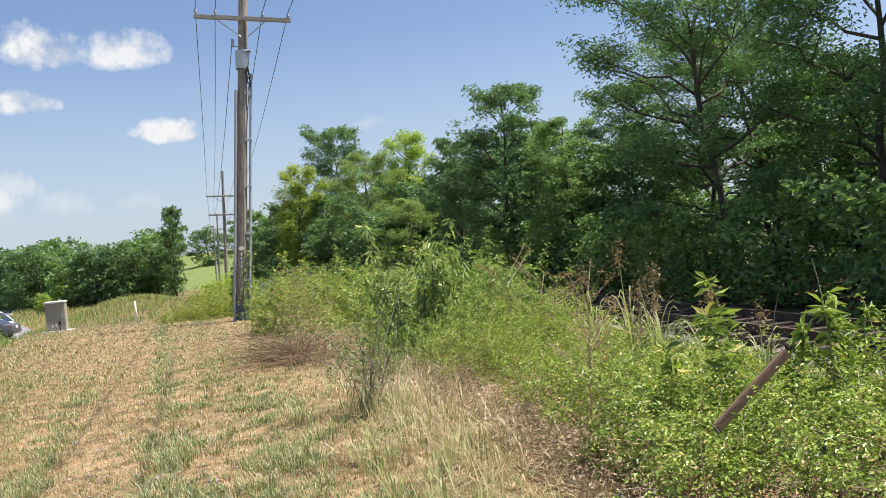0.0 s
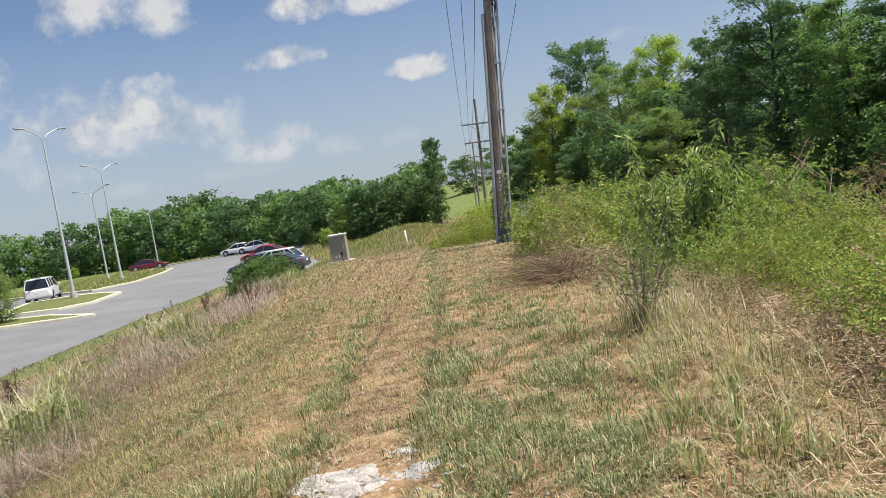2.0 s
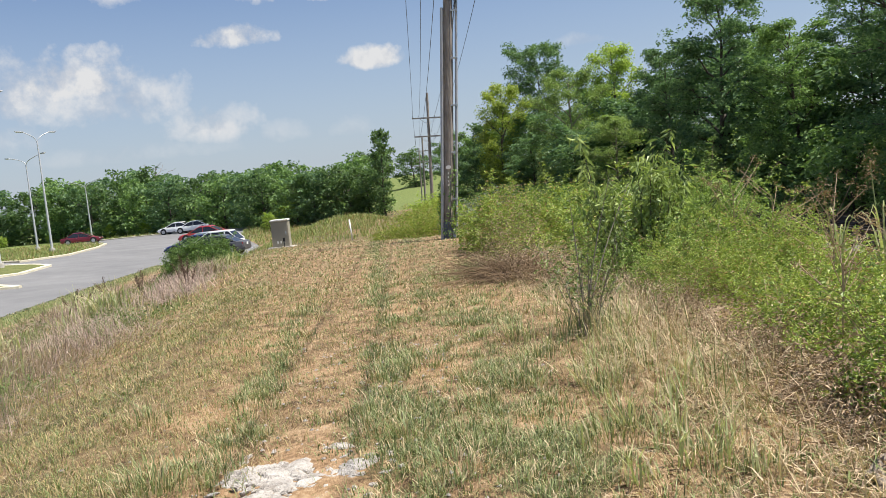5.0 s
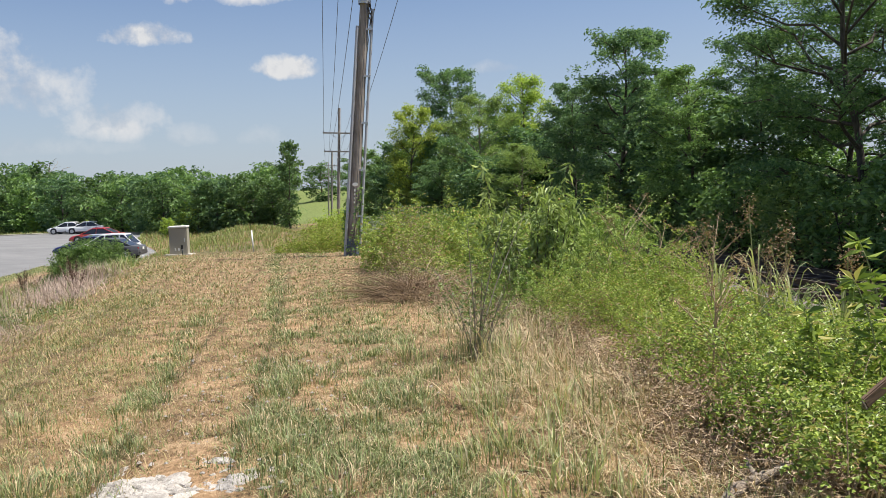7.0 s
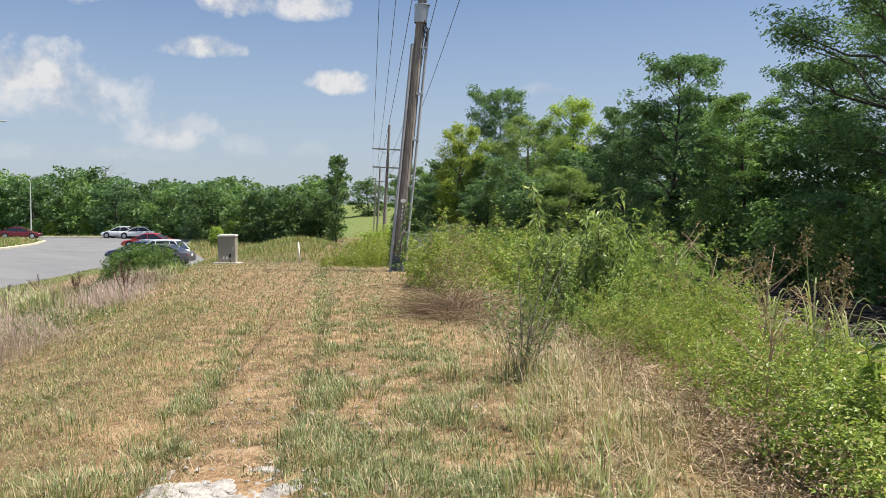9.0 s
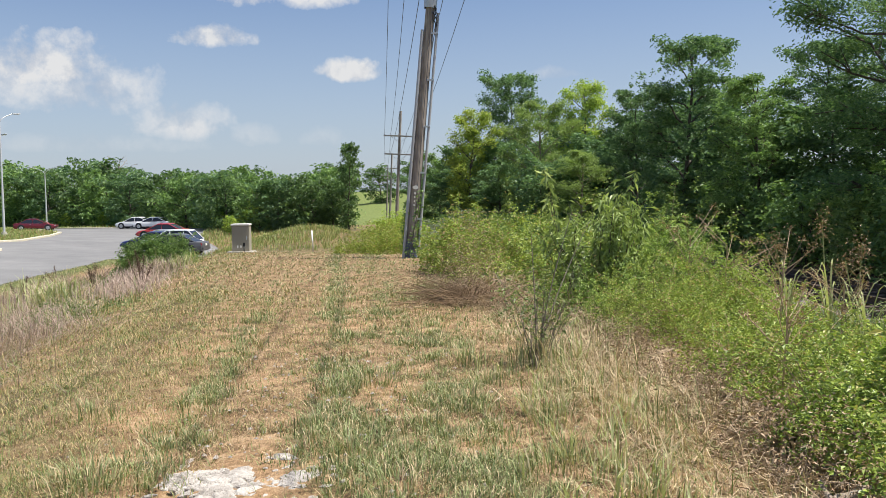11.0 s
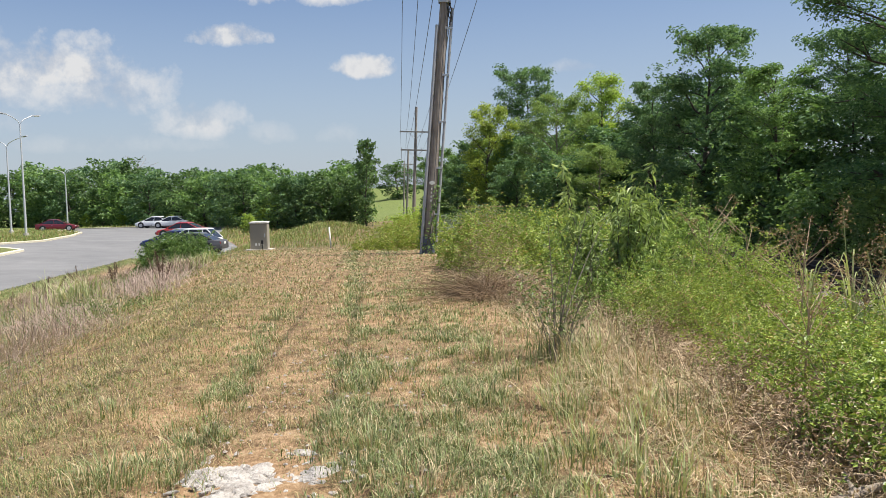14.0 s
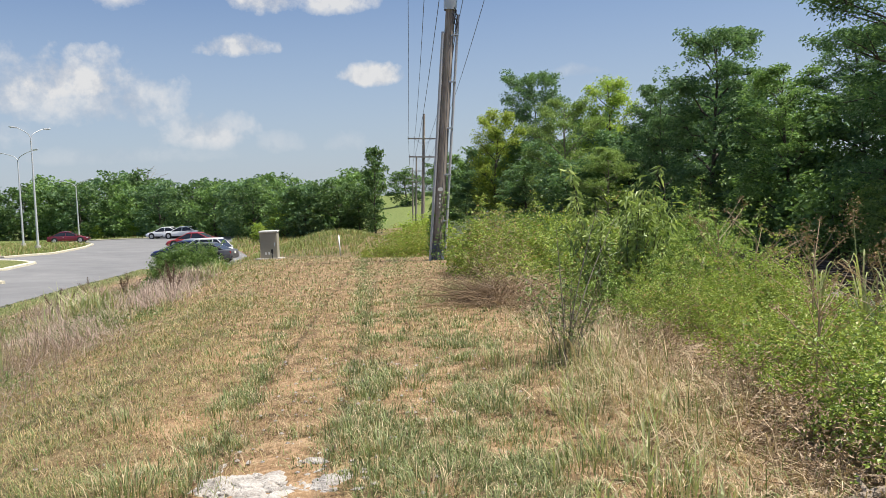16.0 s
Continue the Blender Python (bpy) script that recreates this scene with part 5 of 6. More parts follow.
def bare_shrub():
    """The lone twiggy shrub at the strip's edge."""
    r = np.random.default_rng(51)
    ob = thing("shrub", pose(1.08, 7.9, float(height(1.08, 7.9)) - 0.02), "sparse twiggy shrub with many thin upright grey stems", "shrub")
    twigs, lf = Geo(), Geo()
    for k in range(15):
        wood = Geo()
        a, q = r.uniform(0, 6.28), r.uniform(0, 0.13)
        tall, out = r.uniform(0.35, 1.1), r.uniform(0.05, 0.42)
        t = np.linspace(0, 1, 6)[:, None]
        line = np.array([math.cos(a) * q, math.sin(a) * q, 0]) + np.concatenate([math.cos(a) * out * t ** 1.5, math.sin(a) * out * t ** 1.5, tall * t], 1) + r.normal(0, 0.015, (6, 3)) * t
        wood.add(*tube(line, 0.0052 * (1.25 - t[:, 0]), 5))
        piece("stem", wood, BARK_PALE, ob, True)
        for b in range(4):
            wood = Geo()
            st = line[r.integers(2, 6)]
            d = np.array([r.normal(0, 0.5), r.normal(0, 0.5), r.uniform(0.3, 1)]) * r.uniform(0.1, 0.28)
            twig = st + d * np.linspace(0, 1, 3)[:, None]
            twigs.add(*tube(twig, 0.0025, 3))
            leaves(lf, twig[r.integers(1, 3, 3)] + r.normal(0, 0.02, (3, 3)), 0.05, r, 0.4, 0.5, 0.3)
    # two long bare whips that lean out over the bank
    for end in ((0.62, 0.5, 1.42), (0.36, 0.1, 1.5), (-0.05, 0.0, 1.35)):
        t = np.linspace(0, 1, 7)[:, None]
        line = np.array(end) * np.concatenate([t ** 1.4, t ** 1.4, t], 1)
        wood = Geo()
        wood.add(*tube(line, 0.008 * (1.3 - t[:, 0]), 5))
        piece("stem", wood, BARK_PALE, ob, True)
        leaves(lf, line[r.integers(4, 7, 24)] + r.normal(0, 0.05, (24, 3)), 0.045, r, 0.4, 0.5, 0.3)
    n = 230
    p = r.normal(size=(n, 3)) * [0.2, 0.16, 0.15] + [-0.14, 0, 0.66]
    leaves(lf, p, 0.045, r, 0.4, 0.5, 0.3)
    tagged(piece("twig_tangle", twigs, BARK_PALE, ob), kind="stuff")
    tagged(piece("foliage", lf, LEAF_SHRUB, ob), kind="stuff")
    gr = Geo()
    blades(gr, np.stack([r.normal(0, 0.14, 260), r.normal(0, 0.14, 260), np.zeros(260)], 1), 0.36, 0.006, r, 0.25, lean=0.15)
    piece("grass_tuft", gr, GRASS_GREEN, ob, label="dark grass tuft at the stems' foot")


bare_shrub()


def peach_tree():
    """The young tree with long drooping leaves."""
    r = np.random.default_rng(53)
    ob = thing("young_peach_tree", pose(2.35, 11.3, float(height(2.35, 11.3)) - 0.03), "bushy young peach tree with long drooping narrow leaves", "tree")
    wood, lf = Geo(), Geo()
    for k in range(40):
        a = r.uniform(0, 6.28)
        tx, ty = math.cos(a) * r.uniform(0.3, 1.35), math.sin(a) * r.uniform(0.15, 0.8)
        if k == 0:
            tx, ty, tall = -0.7, 0.0, 2.15
        elif k == 1:
            tx, ty, tall = 0.6, 0.0, 2.15
        else:
            tall = r.uniform(1.0, 1.95) - 0.25 * abs(tx)
        t = np.linspace(0, 1, 8)[:, None]
        line = np.concatenate([tx * t ** 0.8, ty * t ** 0.8, tall * t ** 1.15], 1) + r.normal(0, 0.025, (8, 3)) * t
        wood.add(*tube(line, 0.012 * (1.2 - t[:, 0]), 5))
        m = 66
        u = r.uniform(0.4, 1.0, m)
        p = np.stack([np.interp(u, t[:, 0], line[:, c]) for c in range(3)], 1) + r.normal(0, 0.035, (m, 3))
        leaves(lf, p, 0.15, r, 0.5, 0.25, 0.9, 0.12)
    tagged(piece("branchwork", wood, BARK, ob), kind="stuff")
    tagged(piece("foliage", lf, LEAF_PEACH, ob), kind="stuff")


peach_tree()


def stalk(x, y, tall, seed, leafy=True):
    """A tall weed stalk with arching pairs of leaves."""
    r = np.random.default_rng(seed)
    ob = thing("leafy_weed", pose(x, y, float(height(x, y)) - 0.02), "tall leafy green weed stalk above the creepers", "weed", "tall weeds by the creepers")
    t = np.linspace(0, 1, 9)[:, None]
    a = r.uniform(0, 6.28)
    line = np.concatenate([math.cos(a) * 0.16 * tall * t ** 2, math.sin(a) * 0.16 * tall * t ** 2, tall * (t - 0.1 * t ** 4)], 1)
    g, lf = Geo(), Geo()
    g.add(*tube(line, 0.009 * (1.2 - t[:, 0]), 6))
    piece("stem", g, BARK_PALE if not leafy else REED, ob, True)
    if leafy:
        m = 70
        u = r.uniform(0.25, 1.0, m) ** 0.7
        p = np.stack([np.interp(u, t[:, 0], line[:, c]) for c in range(3)], 1)
        leaves(lf, p, 0.125, r, 0.5, 0.3, 0.15, 0.12)
        tagged(piece("foliage", lf, LEAF_CREEPER, ob), kind="stuff")
    return ob


for k, (x, y, tall) in enumerate(((3.42, 5.0, 1.36), (3.3, 4.9, 1.1), (3.95, 4.7, 1.2), (4.15, 4.8, 1.28), (4.32, 4.55, 1.24), (4.55, 5.2, 1.15), (3.7, 4.9, 0.98), (4.6, 4.4, 1.22), (2.92, 4.9, 0.9))):
    stalk(x, y, tall, 60 + k)
stalk(3.98, 4.72, 1.5, 75, False)
stalk(4.3, 6.0, 1.3, 76, False)


def johnson_grass(x, y, tall, seed):
    """A clump of broad arching blades with a feathery seed head."""
    r = np.random.default_rng(seed)
    ob = thing("tall_grass_clump", pose(x, y, float(height(x, y)) - 0.02), "tall arching green grass with a brown seed head", "grass clump", "tall grass by the railway")
    g = Geo()
    for k in range(16):
        a, out, h = r.uniform(0, 6.28), r.uniform(0.25, 0.5), r.uniform(0.5, 0.95) * tall
        t = np.linspace(0, 1, 7)
        c = np.stack([math.cos(a) * out * t ** 1.6, math.sin(a) * out * t ** 1.6, h * (1.55 * t - 0.75 * t ** 3)], 1)
        s = np.array([-math.sin(a), math.cos(a), 0]) * 0.013
        w = np.sqrt(np.clip(1 - t, 0.02, 1))[:, None]
        v = np.concatenate([c - s * w, c + s * w])
        i = np.arange(6)[:, None]
        g = Geo()
        g.add(v, i + [0, 1, 8, 7])
        piece("blade", g, REED, ob)
    st, hd = Geo(), Geo()
    top = np.array([r.normal(0, 0.1), r.normal(0, 0.1), tall])
    st.add(*tube(top * np.linspace(0, 1, 5)[:, None], 0.006, 5))
    piece("stem", st, REED, ob)
    p = top + r.normal(size=(160, 3)) * [0.05, 0.05, 0.1] - [0, 0, 0.06]
    leaves(hd, p, 0.035, r, 0.1, 0.3, 0.4)
    tagged(piece("seed_head", hd, SEED_HEAD, ob, label="feathery brown seed head"), kind="stuff")


for k, (x, y, tall) in enumerate(((4.5, 9.0, 1.55), (4.85, 9.1, 1.35), (4.2, 9.4, 1.25), (5.3, 8.6, 1.2), (5.0, 8.2, 1.1), (5.6, 8.0, 1.0), (4.6, 8.4, 1.15))):
    johnson_grass(x, y, tall, 80 + k)


def dry_stalk(x, y, tall, seed):
    """A dead branching weed with brown umbels."""
    r = np.random.default_rng(seed)
    ob = thing("dead_weed_stalk", pose(x, y, float(height(x, y)) - 0.02), "dead branching weed stalk with brown flower heads", "weed", "dead weeds on the bank")
    g, hd = Geo(), Geo()
    g.add(*tube(np.array([0.05, 0, tall * 0.75]) * np.linspace(0, 1, 5)[:, None], 0.008, 5))
    piece("stem", g, DEAD_TWIG, ob)
    for k in range(13):
        g, hd = Geo(), Geo()
        st = np.array([0.05, 0, tall * 0.75]) * r.uniform(0.45, 1.0)
        d = np.array([r.normal(0, 0.35), r.normal(0, 0.35), r.uniform(0.25, 0.55)]) * tall * 0.6
        tw = st + d * np.linspace(0, 1, 4)[:, None] + np.array([0, 0, 0.04]) * np.linspace(0, 1, 4)[:, None] ** 2
        g.add(*tube(tw, 0.004, 4))
        leaves(hd, tw[-1] + r.normal(0, 0.03, (26, 3)), 0.022, r, 0.5, 0.6)
        twig = piece("branch", g, DEAD_TWIG, ob)
        tagged(piece("flower_head", hd, SEED_HEAD, twig, label="brown dried flower head"), kind="stuff")


dry_stalk(3.75, 8.6, 1.25, 91)
dry_stalk(3.55, 11.0, 1.55, 92)
dry_stalk(3.9, 10.6, 1.45, 93)
dry_stalk(2.72, 6.2, 0.95, 94)
dry_stalk(4.2, 8.2, 1.15, 95)

# ---- stones ----
def stone_slab():
    """The limestone that shows through the worn track: a low rough sheet, cracked, with loose pieces."""
    r = np.random.default_rng(101)
    cx, cy = -1.09, 4.72
    bed = thing("limestone_outcrop", pose(cx, cy, float(height(cx, cy))), "flat broken white limestone outcrop in worn soil", "rock")
    n = 92
    u = np.linspace(-0.66, 0.66, n)
    X, Y = np.meshgrid(u, u, indexing="ij")
    Z = np.zeros((n, n))
    for i in range(n):
        for j in range(n):
            q = Vector((X[i, j], Y[i, j], 0.0))
            cell = noise.voronoi(q * 6.5 + Vector((3.1, 8.2, 0)) + noise.noise_vector(q * 5) * 0.35)[0]
            crack = min(1.0, (cell[1] - cell[0]) / 0.16)
            edge = 1.15 - math.hypot(X[i, j] * 0.94 - Y[i, j] * 0.3, Y[i, j] * 0.8 + X[i, j] * 0.25) / 0.42 + 1.0 * noise.noise(q * 3.4 + Vector((7, 1, 4))) + 0.35 * noise.noise(q * 11)
            up = 0.02 * crack + 0.022 * noise.noise(q * 7 + Vector((1, 5, 2))) + 0.008 * noise.noise(q * 26) + 0.006 * noise.noise(q * 60)
            Z[i, j] = up - 0.006 - 0.045 * max(0.0, min(1.0, 0.6 - edge)) * 1.6
    base = height(X + cx, Y + cy) - height(cx, cy)
    idx = np.arange(n * n).reshape(n, n)
    g = Geo()
    g.add(np.stack([X, Y, Z + base], -1).reshape(-1, 3), np.stack([idx[:-1, :-1], idx[1:, :-1], idx[1:, 1:], idx[:-1, 1:]], -1).reshape(-1, 4))
    piece("bedrock", g, LIMESTONE, bed)
    for k in range(90):
        px, py = r.normal(0.06, 0.24), r.normal(-0.02, 0.24)
        a, b = r.uniform(0.012, 0.05), r.uniform(0.01, 0.035)
        bm = bmesh.new()
        bmesh.ops.create_icosphere(bm, subdivisions=2 if a > 0.03 else 1, radius=1.0)
        o = Vector(r.uniform(-9, 9, 3))
        for v in bm.verts:
            d = 1 + 0.5 * noise.noise(v.co * 1.6 + o) + 0.25 * noise.noise(v.co * 4.3 + o)
            v.co = Vector((v.co.x * a * d, v.co.y * b * d, v.co.z * d * 0.5 * b))
        bm.transform(pose(px, py, float(height(px + cx, py + cy) - height(cx, cy)) + 0.001, r.uniform(-9, 9), r.uniform(-9, 9), r.uniform(0, 180)))
        part("stone", bm, LIMESTONE, bed)


stone_slab()


def scattered_stones():
    r = np.random.default_rng(103)
    g = Geo()
    for k in range(420):
        x, y = r.normal(-0.9, 0.75), r.uniform(3.2, 9.0)
        s = r.uniform(0.006, 0.022)
        a = r.uniform(0, 6.28, 1)[0]
        v = np.array([(math.cos(a + i * 1.257) * s * r.uniform(0.7, 1.2), math.sin(a + i * 1.257) * s * r.uniform(0.7, 1.2), 0.0) for i in range(5)] + [(0, 0, s * 0.7)])
        g.add(v + [x, y, float(height(x, y)) + 0.004], [[i, (i + 1) % 5, 5] for i in range(5)])
    tagged(piece("pebbles", g, LIMESTONE), "scattered pale limestone pebbles in bare soil", "pebbles", kind="stuff")


scattered_stones()


# ---- plank and log in the undergrowth ----
def plank():
    a, b = Vector((2.6, 4.0, 0.46)), Vector((3.13, 4.08, 0.8))
    d = b - a
    m = Matrix.Translation((a + b) / 2) @ d.to_track_quat("X", "Z").to_matrix().to_4x4()
    ob = thing("plank", m, "dark weathered wooden plank leaning in the creepers", "plank")
    part("board", box((d.length + 0.04, 0.032, 0.06), (0.0, 0, 0), 0.006), PLANK_WOOD, ob)
    part("board_end", box((0.012, 0.033, 0.061), (-d.length / 2 - 0.025, 0, 0), 0.002), LOG_WOOD, ob, "pale sawn end")


plank()


def log():
    r = np.random.default_rng(107)
    ob = thing("log", pose(1.74, 3.86, 0.01, 0, 0, 30) @ Matrix.Scale(0.62, 4), "weathered grey split log lying in dry grass", "log")
    t = np.linspace(0, 1, 12)
    g = Geo()
    g.add(*tube(np.stack([t * 0.95, 0.03 * np.sin(5 * t), 0.05 + 0.12 * t], 1), (0.045 + 0.014 * np.sin(4 * t + 1) + r.normal(0, 0.006, 12)) * np.interp(t, [0, 0.12, 0.3, 1], [0.25, 0.75, 1, 0.9]), 10))
    ob2 = piece("trunk_piece", g, LOG_WOOD, ob, True)
    stub = Geo()
    stub.add(*tube([(0.1, -0.02, 0.06), (0.0, -0.12, 0.02), (-0.06, -0.2, 0.0)], [0.05, 0.035, 0.015], 8))
    piece("branch_stub", stub, LOG_WOOD, ob, True)
    stub = Geo()
    stub.add(*tube([(0.55, 0.02, 0.1), (0.62, 0.16, 0.16), (0.72, 0.24, 0.2)], [0.035, 0.025, 0.01], 8))
    piece("branch_stub", stub, LOG_WOOD, ob, True)


log()


# ---- grass ----
def turf(name, material, x0, x1, y0, y1, n, length, width, keep, label, category="grass", bend=0.5, lean=0.25, seed=0, lift=0.0):
    """Blades over a stretch of the plan, kept by a share between 0 and 1."""
    r = np.random.default_rng(200 + seed)
    x, y = r.uniform(x0, x1, n), r.uniform(y0, y1, n)
    ok = r.random(n) < keep(x, y)
    x, y = x[ok], y[ok]
    g = Geo()
    blades(g, np.stack([x, y, height(x, y) - 0.012 + lift], 1), length(x, y) if callable(length) else length, width(x, y) if callable(width) else width, r, bend, None, lean)
    tagged(piece(name, g, material), label, category, kind="stuff")


def nearer(x, y):
    """Thins the sown blades with distance."""
    return np.clip(6.0 / np.hypot(x, y), 0, 1) ** 1.25


def on_top(x, y):
    return (x > crest(y) - 0.5) & (strip(x, y) < 2.9)


def off_rock(x, y):
    return 1 - 0.97 * np.exp(-(((x + 1.08) / 0.5) ** 2 + ((y - 4.75) / 0.56) ** 2) ** 2)


def clumps(x, y):
    """Blades grow in small bunches."""
    return 0.28 + 0.72 * smooth((wavy(x, y, 0.09, 1.0) + 0.6 * wavy(x, y, 0.21, 6.0) + 0.1) / 0.5)


def wide(w):
    return lambda x, y: w * np.clip(np.hypot(x, y) / 7.0, 1, 3.2)


def sown(name, material, x0, x1, y0, y1, n, each, length, width, keep, label, spread=0.035, bend=0.8, lean=0.5, seed=0):
    """Grass in bunches: blades that fan out from each root crown."""
    r = np.random.default_rng(500 + seed)
    x, y = r.uniform(x0, x1, n), r.uniform(y0, y1, n)
    ok = r.random(n) < keep(x, y)
    x, y = x[ok], y[ok]
    size = r.uniform(0.45, 1.5, len(x))
    who = np.repeat(np.arange(len(x)), each)
    off = r.normal(0, 1, (len(who), 2)) * (spread * size[who] * np.clip(np.hypot(x, y)[who] / 8, 1, 3))[:, None]
    px, py = x[who] + off[:, 0], y[who] + off[:, 1]
    az = np.arctan2(off[:, 1], off[:, 0]) + r.normal(0, 0.6, len(who))
    g = Geo()
    blades(g, np.stack([px, py, height(px, py) - 0.012], 1), length * size[who] ** 0.7, width * np.clip(np.hypot(px, py) / 7.0, 1, 3.2), r, bend, az, lean)
    tagged(piece(name, g, material), label, "grass", kind="stuff")


sown("green_grass", GRASS_GREEN, -5, 2.4, 2.6, 16, 26000, 16, 0.09, 0.0062, lambda x, y: on_top(x, y) * nearer(x, y) * tread(x, y) ** 1.8 * off_rock(x, y), "bunches of green grass between the wheel tracks", seed=1)
sown("grass_stubble", GRASS_TAN, -5, 2.6, 2.6, 16, 9000, 10, 0.08, 0.0055, lambda x, y: on_top(x, y) * nearer(x, y) * (1 - tread(x, y)) * off_rock(x, y), "short dry grass stubble on the strip", spread=0.05, bend=1.2, lean=1.0, seed=2)
turf("green_grass", GRASS_GREEN, -5, 2.6, 2.6, 16, 130000, lambda x, y: 0.075 + 0.03 * wavy(x, y, 0.3, 2.0), wide(0.006), lambda x, y: on_top(x, y) * nearer(x, y) * clumps(x, y) * tread(x, y) ** 1.2 * off_rock(x, y), "short green grass blades between the wheel tracks", bend=0.9, lean=0.6, seed=1)
turf("straw_litter", GRASS_STRAW, -5, 3.2, 2.6, 16, 120000, 0.085, wide(0.0052), lambda x, y: (x > crest(y) - 0.6) * nearer(x, y) * (0.2 + 0.8 * (1 - tread(x, y))) * 0.75 * off_rock(x, y), "dry straw-coloured mown grass", bend=1.6, lean=3.2, seed=2)
turf("green_grass", GRASS_GREEN, -7, 1.6, 14, 34, 130000, 0.065, wide(0.008), lambda x, y: on_top(x, y) * nearer(x, y) ** 0.6 * (0.4 + tread(x, y)) * 0.8, "short green grass blades farther along the strip", bend=1.0, lean=1.0, seed=3)
turf("straw_litter", GRASS_STRAW, -8, 1.8, 14, 36, 80000, 0.1, wide(0.006), lambda x, y: on_top(x, y) * nearer(x, y) ** 0.7 * 0.8, "dry straw-coloured mown grass farther along the strip", bend=1.2, lean=2.2, seed=4)


def ditch_edge(y):
    """Where the mown slope ends and the ditch's weeds begin."""
    return np.interp(y, [4, 8, 12, 16, 20, 26, 35, 45], [-4.5, -4.75, -5.5, -6.2, -6.9, -8.1, -10.0, -11.5])


def tan_zone(x, y):
    c = crest(y)
    return ((x < c + 1.4) & (x > ditch_edge(y) - 0.8 - 0.5 * wavy(x, y, 1.3))) * np.clip(0.25 + (c + 1.4 - x) / 1.6, 0, 1)


turf("tan_grass", GRASS_TAN, -12, -1.0, 3, 16, 330000, lambda x, y: 0.085 + 0.035 * wavy(x, y, 0.6, 3.0), wide(0.0042), lambda x, y: tan_zone(x, y) * nearer(x, y) * np.clip(0.6 + 0.5 * wavy(x, y, 0.7), 0.1, 1), "thin tan grass on the slope", bend=1.0, lean=0.8, seed=5)
turf("tan_grass", GRASS_TAN, -16, -3.0, 15, 46, 150000, lambda x, y: 0.1 + 0.04 * wavy(x, y, 0.9, 3.0), wide(0.0055), lambda x, y: tan_zone(x, y) * nearer(x, y) ** 0.65 * np.clip(0.65 + 0.5 * wavy(x, y, 1.1), 0.1, 1), "thin tan grass farther down the slope", bend=0.9, lean=0.8, seed=6)


def ditch(x, y):
    e = ditch_edge(y) + 0.4 * wavy(x, y, 0.9)
    return smooth((e - x) / 0.5) * smooth((x - verge_edge(y)) / 0.8) * np.clip(0.85 + 0.4 * wavy(x, y, 1.6, 6.0), 0, 1)


turf("dry_weeds", WEED_MAUVE, -17, -4.5, 5, 40, 90000, lambda x, y: 0.17 + 0.08 * wavy(x, y, 1.1, 4.0), wide(0.0052), lambda x, y: ditch(x, y) * nearer(x, y) ** 0.45, "tangled dry mauve-brown weeds in the ditch", "weeds", 2.2, 2.0, seed=7)
turf("verge_grass", GRASS_GREEN, -21, -12, 8, 55, 120000, 0.09, wide(0.007), lambda x, y: (x < verge_edge(y) + 0.6) * ~in_polygon(x, y, LOT) * nearer(x, y) ** 0.4, "green grass verge beside the road", seed=8)


def ditch_strip(t, y):
    """A place in the ditch: t runs from the mown slope's edge to the verge."""
    return float(ditch_edge(y)) + (float(verge_edge(y)) - float(ditch_edge(y))) * t


def weed_heaps():
    """Tangled heaps in the ditch: fallen mauve stems, tan grass, dark broad weeds."""
    r = np.random.default_rng(345)
    for k in range(100):
        y = 6.5 + 25 * r.random() ** 1.1
        t = 0.02 + 0.75 * r.random() ** 1.3
        x = ditch_strip(t, y)
        kind = r.choice(3, p=(0.62, 0.2, 0.18))
        n = (480, 260, 220)[kind]
        rr = r.uniform(0.3, 0.7)
        px, py = x + r.normal(0, rr, n), y + r.normal(0, rr, n)
        far = max(1.0, y / 10)
        g = Geo()
        if kind == 0:
            blades(g, np.stack([px, py, height(px, py) + r.uniform(-0.02, 0.22, n) * np.exp(-((px - x) ** 2 + (py - y) ** 2) / (rr * rr))], 1), r.uniform(0.5, 0.85), 0.006 * far, r, 2.6, r.normal(r.uniform(0, 6.28), 0.9, n), 2.6)
            tagged(piece("weed_heap", g, WEED_MAUVE), "heap of fallen dry mauve-brown weed stems", "weeds", "weed heaps in the ditch", "stuff")
        elif kind == 1:
            blades(g, np.stack([px, py, height(px, py) - 0.02], 1), r.uniform(0.3, 0.5), 0.007 * far, r, 0.9, None, 0.5)
            tagged(piece("weed_heap", g, GRASS_TAN), "clump of tan and green standing grass", "weeds", "weed heaps in the ditch", "stuff")
        else:
            q = np.stack([px, py, height(px, py) + r.uniform(0.02, 0.45, n) * np.exp(-((px - x) ** 2 + (py - y) ** 2) / (rr * rr))], 1)
            leaves(g, q, 0.07 * far ** 0.6, r, 0.6, 0.4)
            blades(g, np.stack([px, py, height(px, py) - 0.02], 1)[: n // 2], 0.4, 0.006 * far, r, 0.5, None, 0.35)
            tagged(piece("weed_heap", g, LEAF_SHRUB), "clump of dull green leafy weeds in the ditch", "weeds", "weed heaps in the ditch", "stuff")


weed_heaps()


def reeds(x, y, rr, tall, n, seed):
    r = np.random.default_rng(seed)
    g = Geo()
    px, py = x + r.normal(0, rr, n), y + r.normal(0, rr, n)
    blades(g, np.stack([px, py, height(px, py)], 1), tall, 0.03, r, 1.1, None, 0.4)
    tagged(piece("reed_clump", g, REED), "clump of pale green arching reeds in the ditch", "reeds", "reeds in the ditch", "stuff")


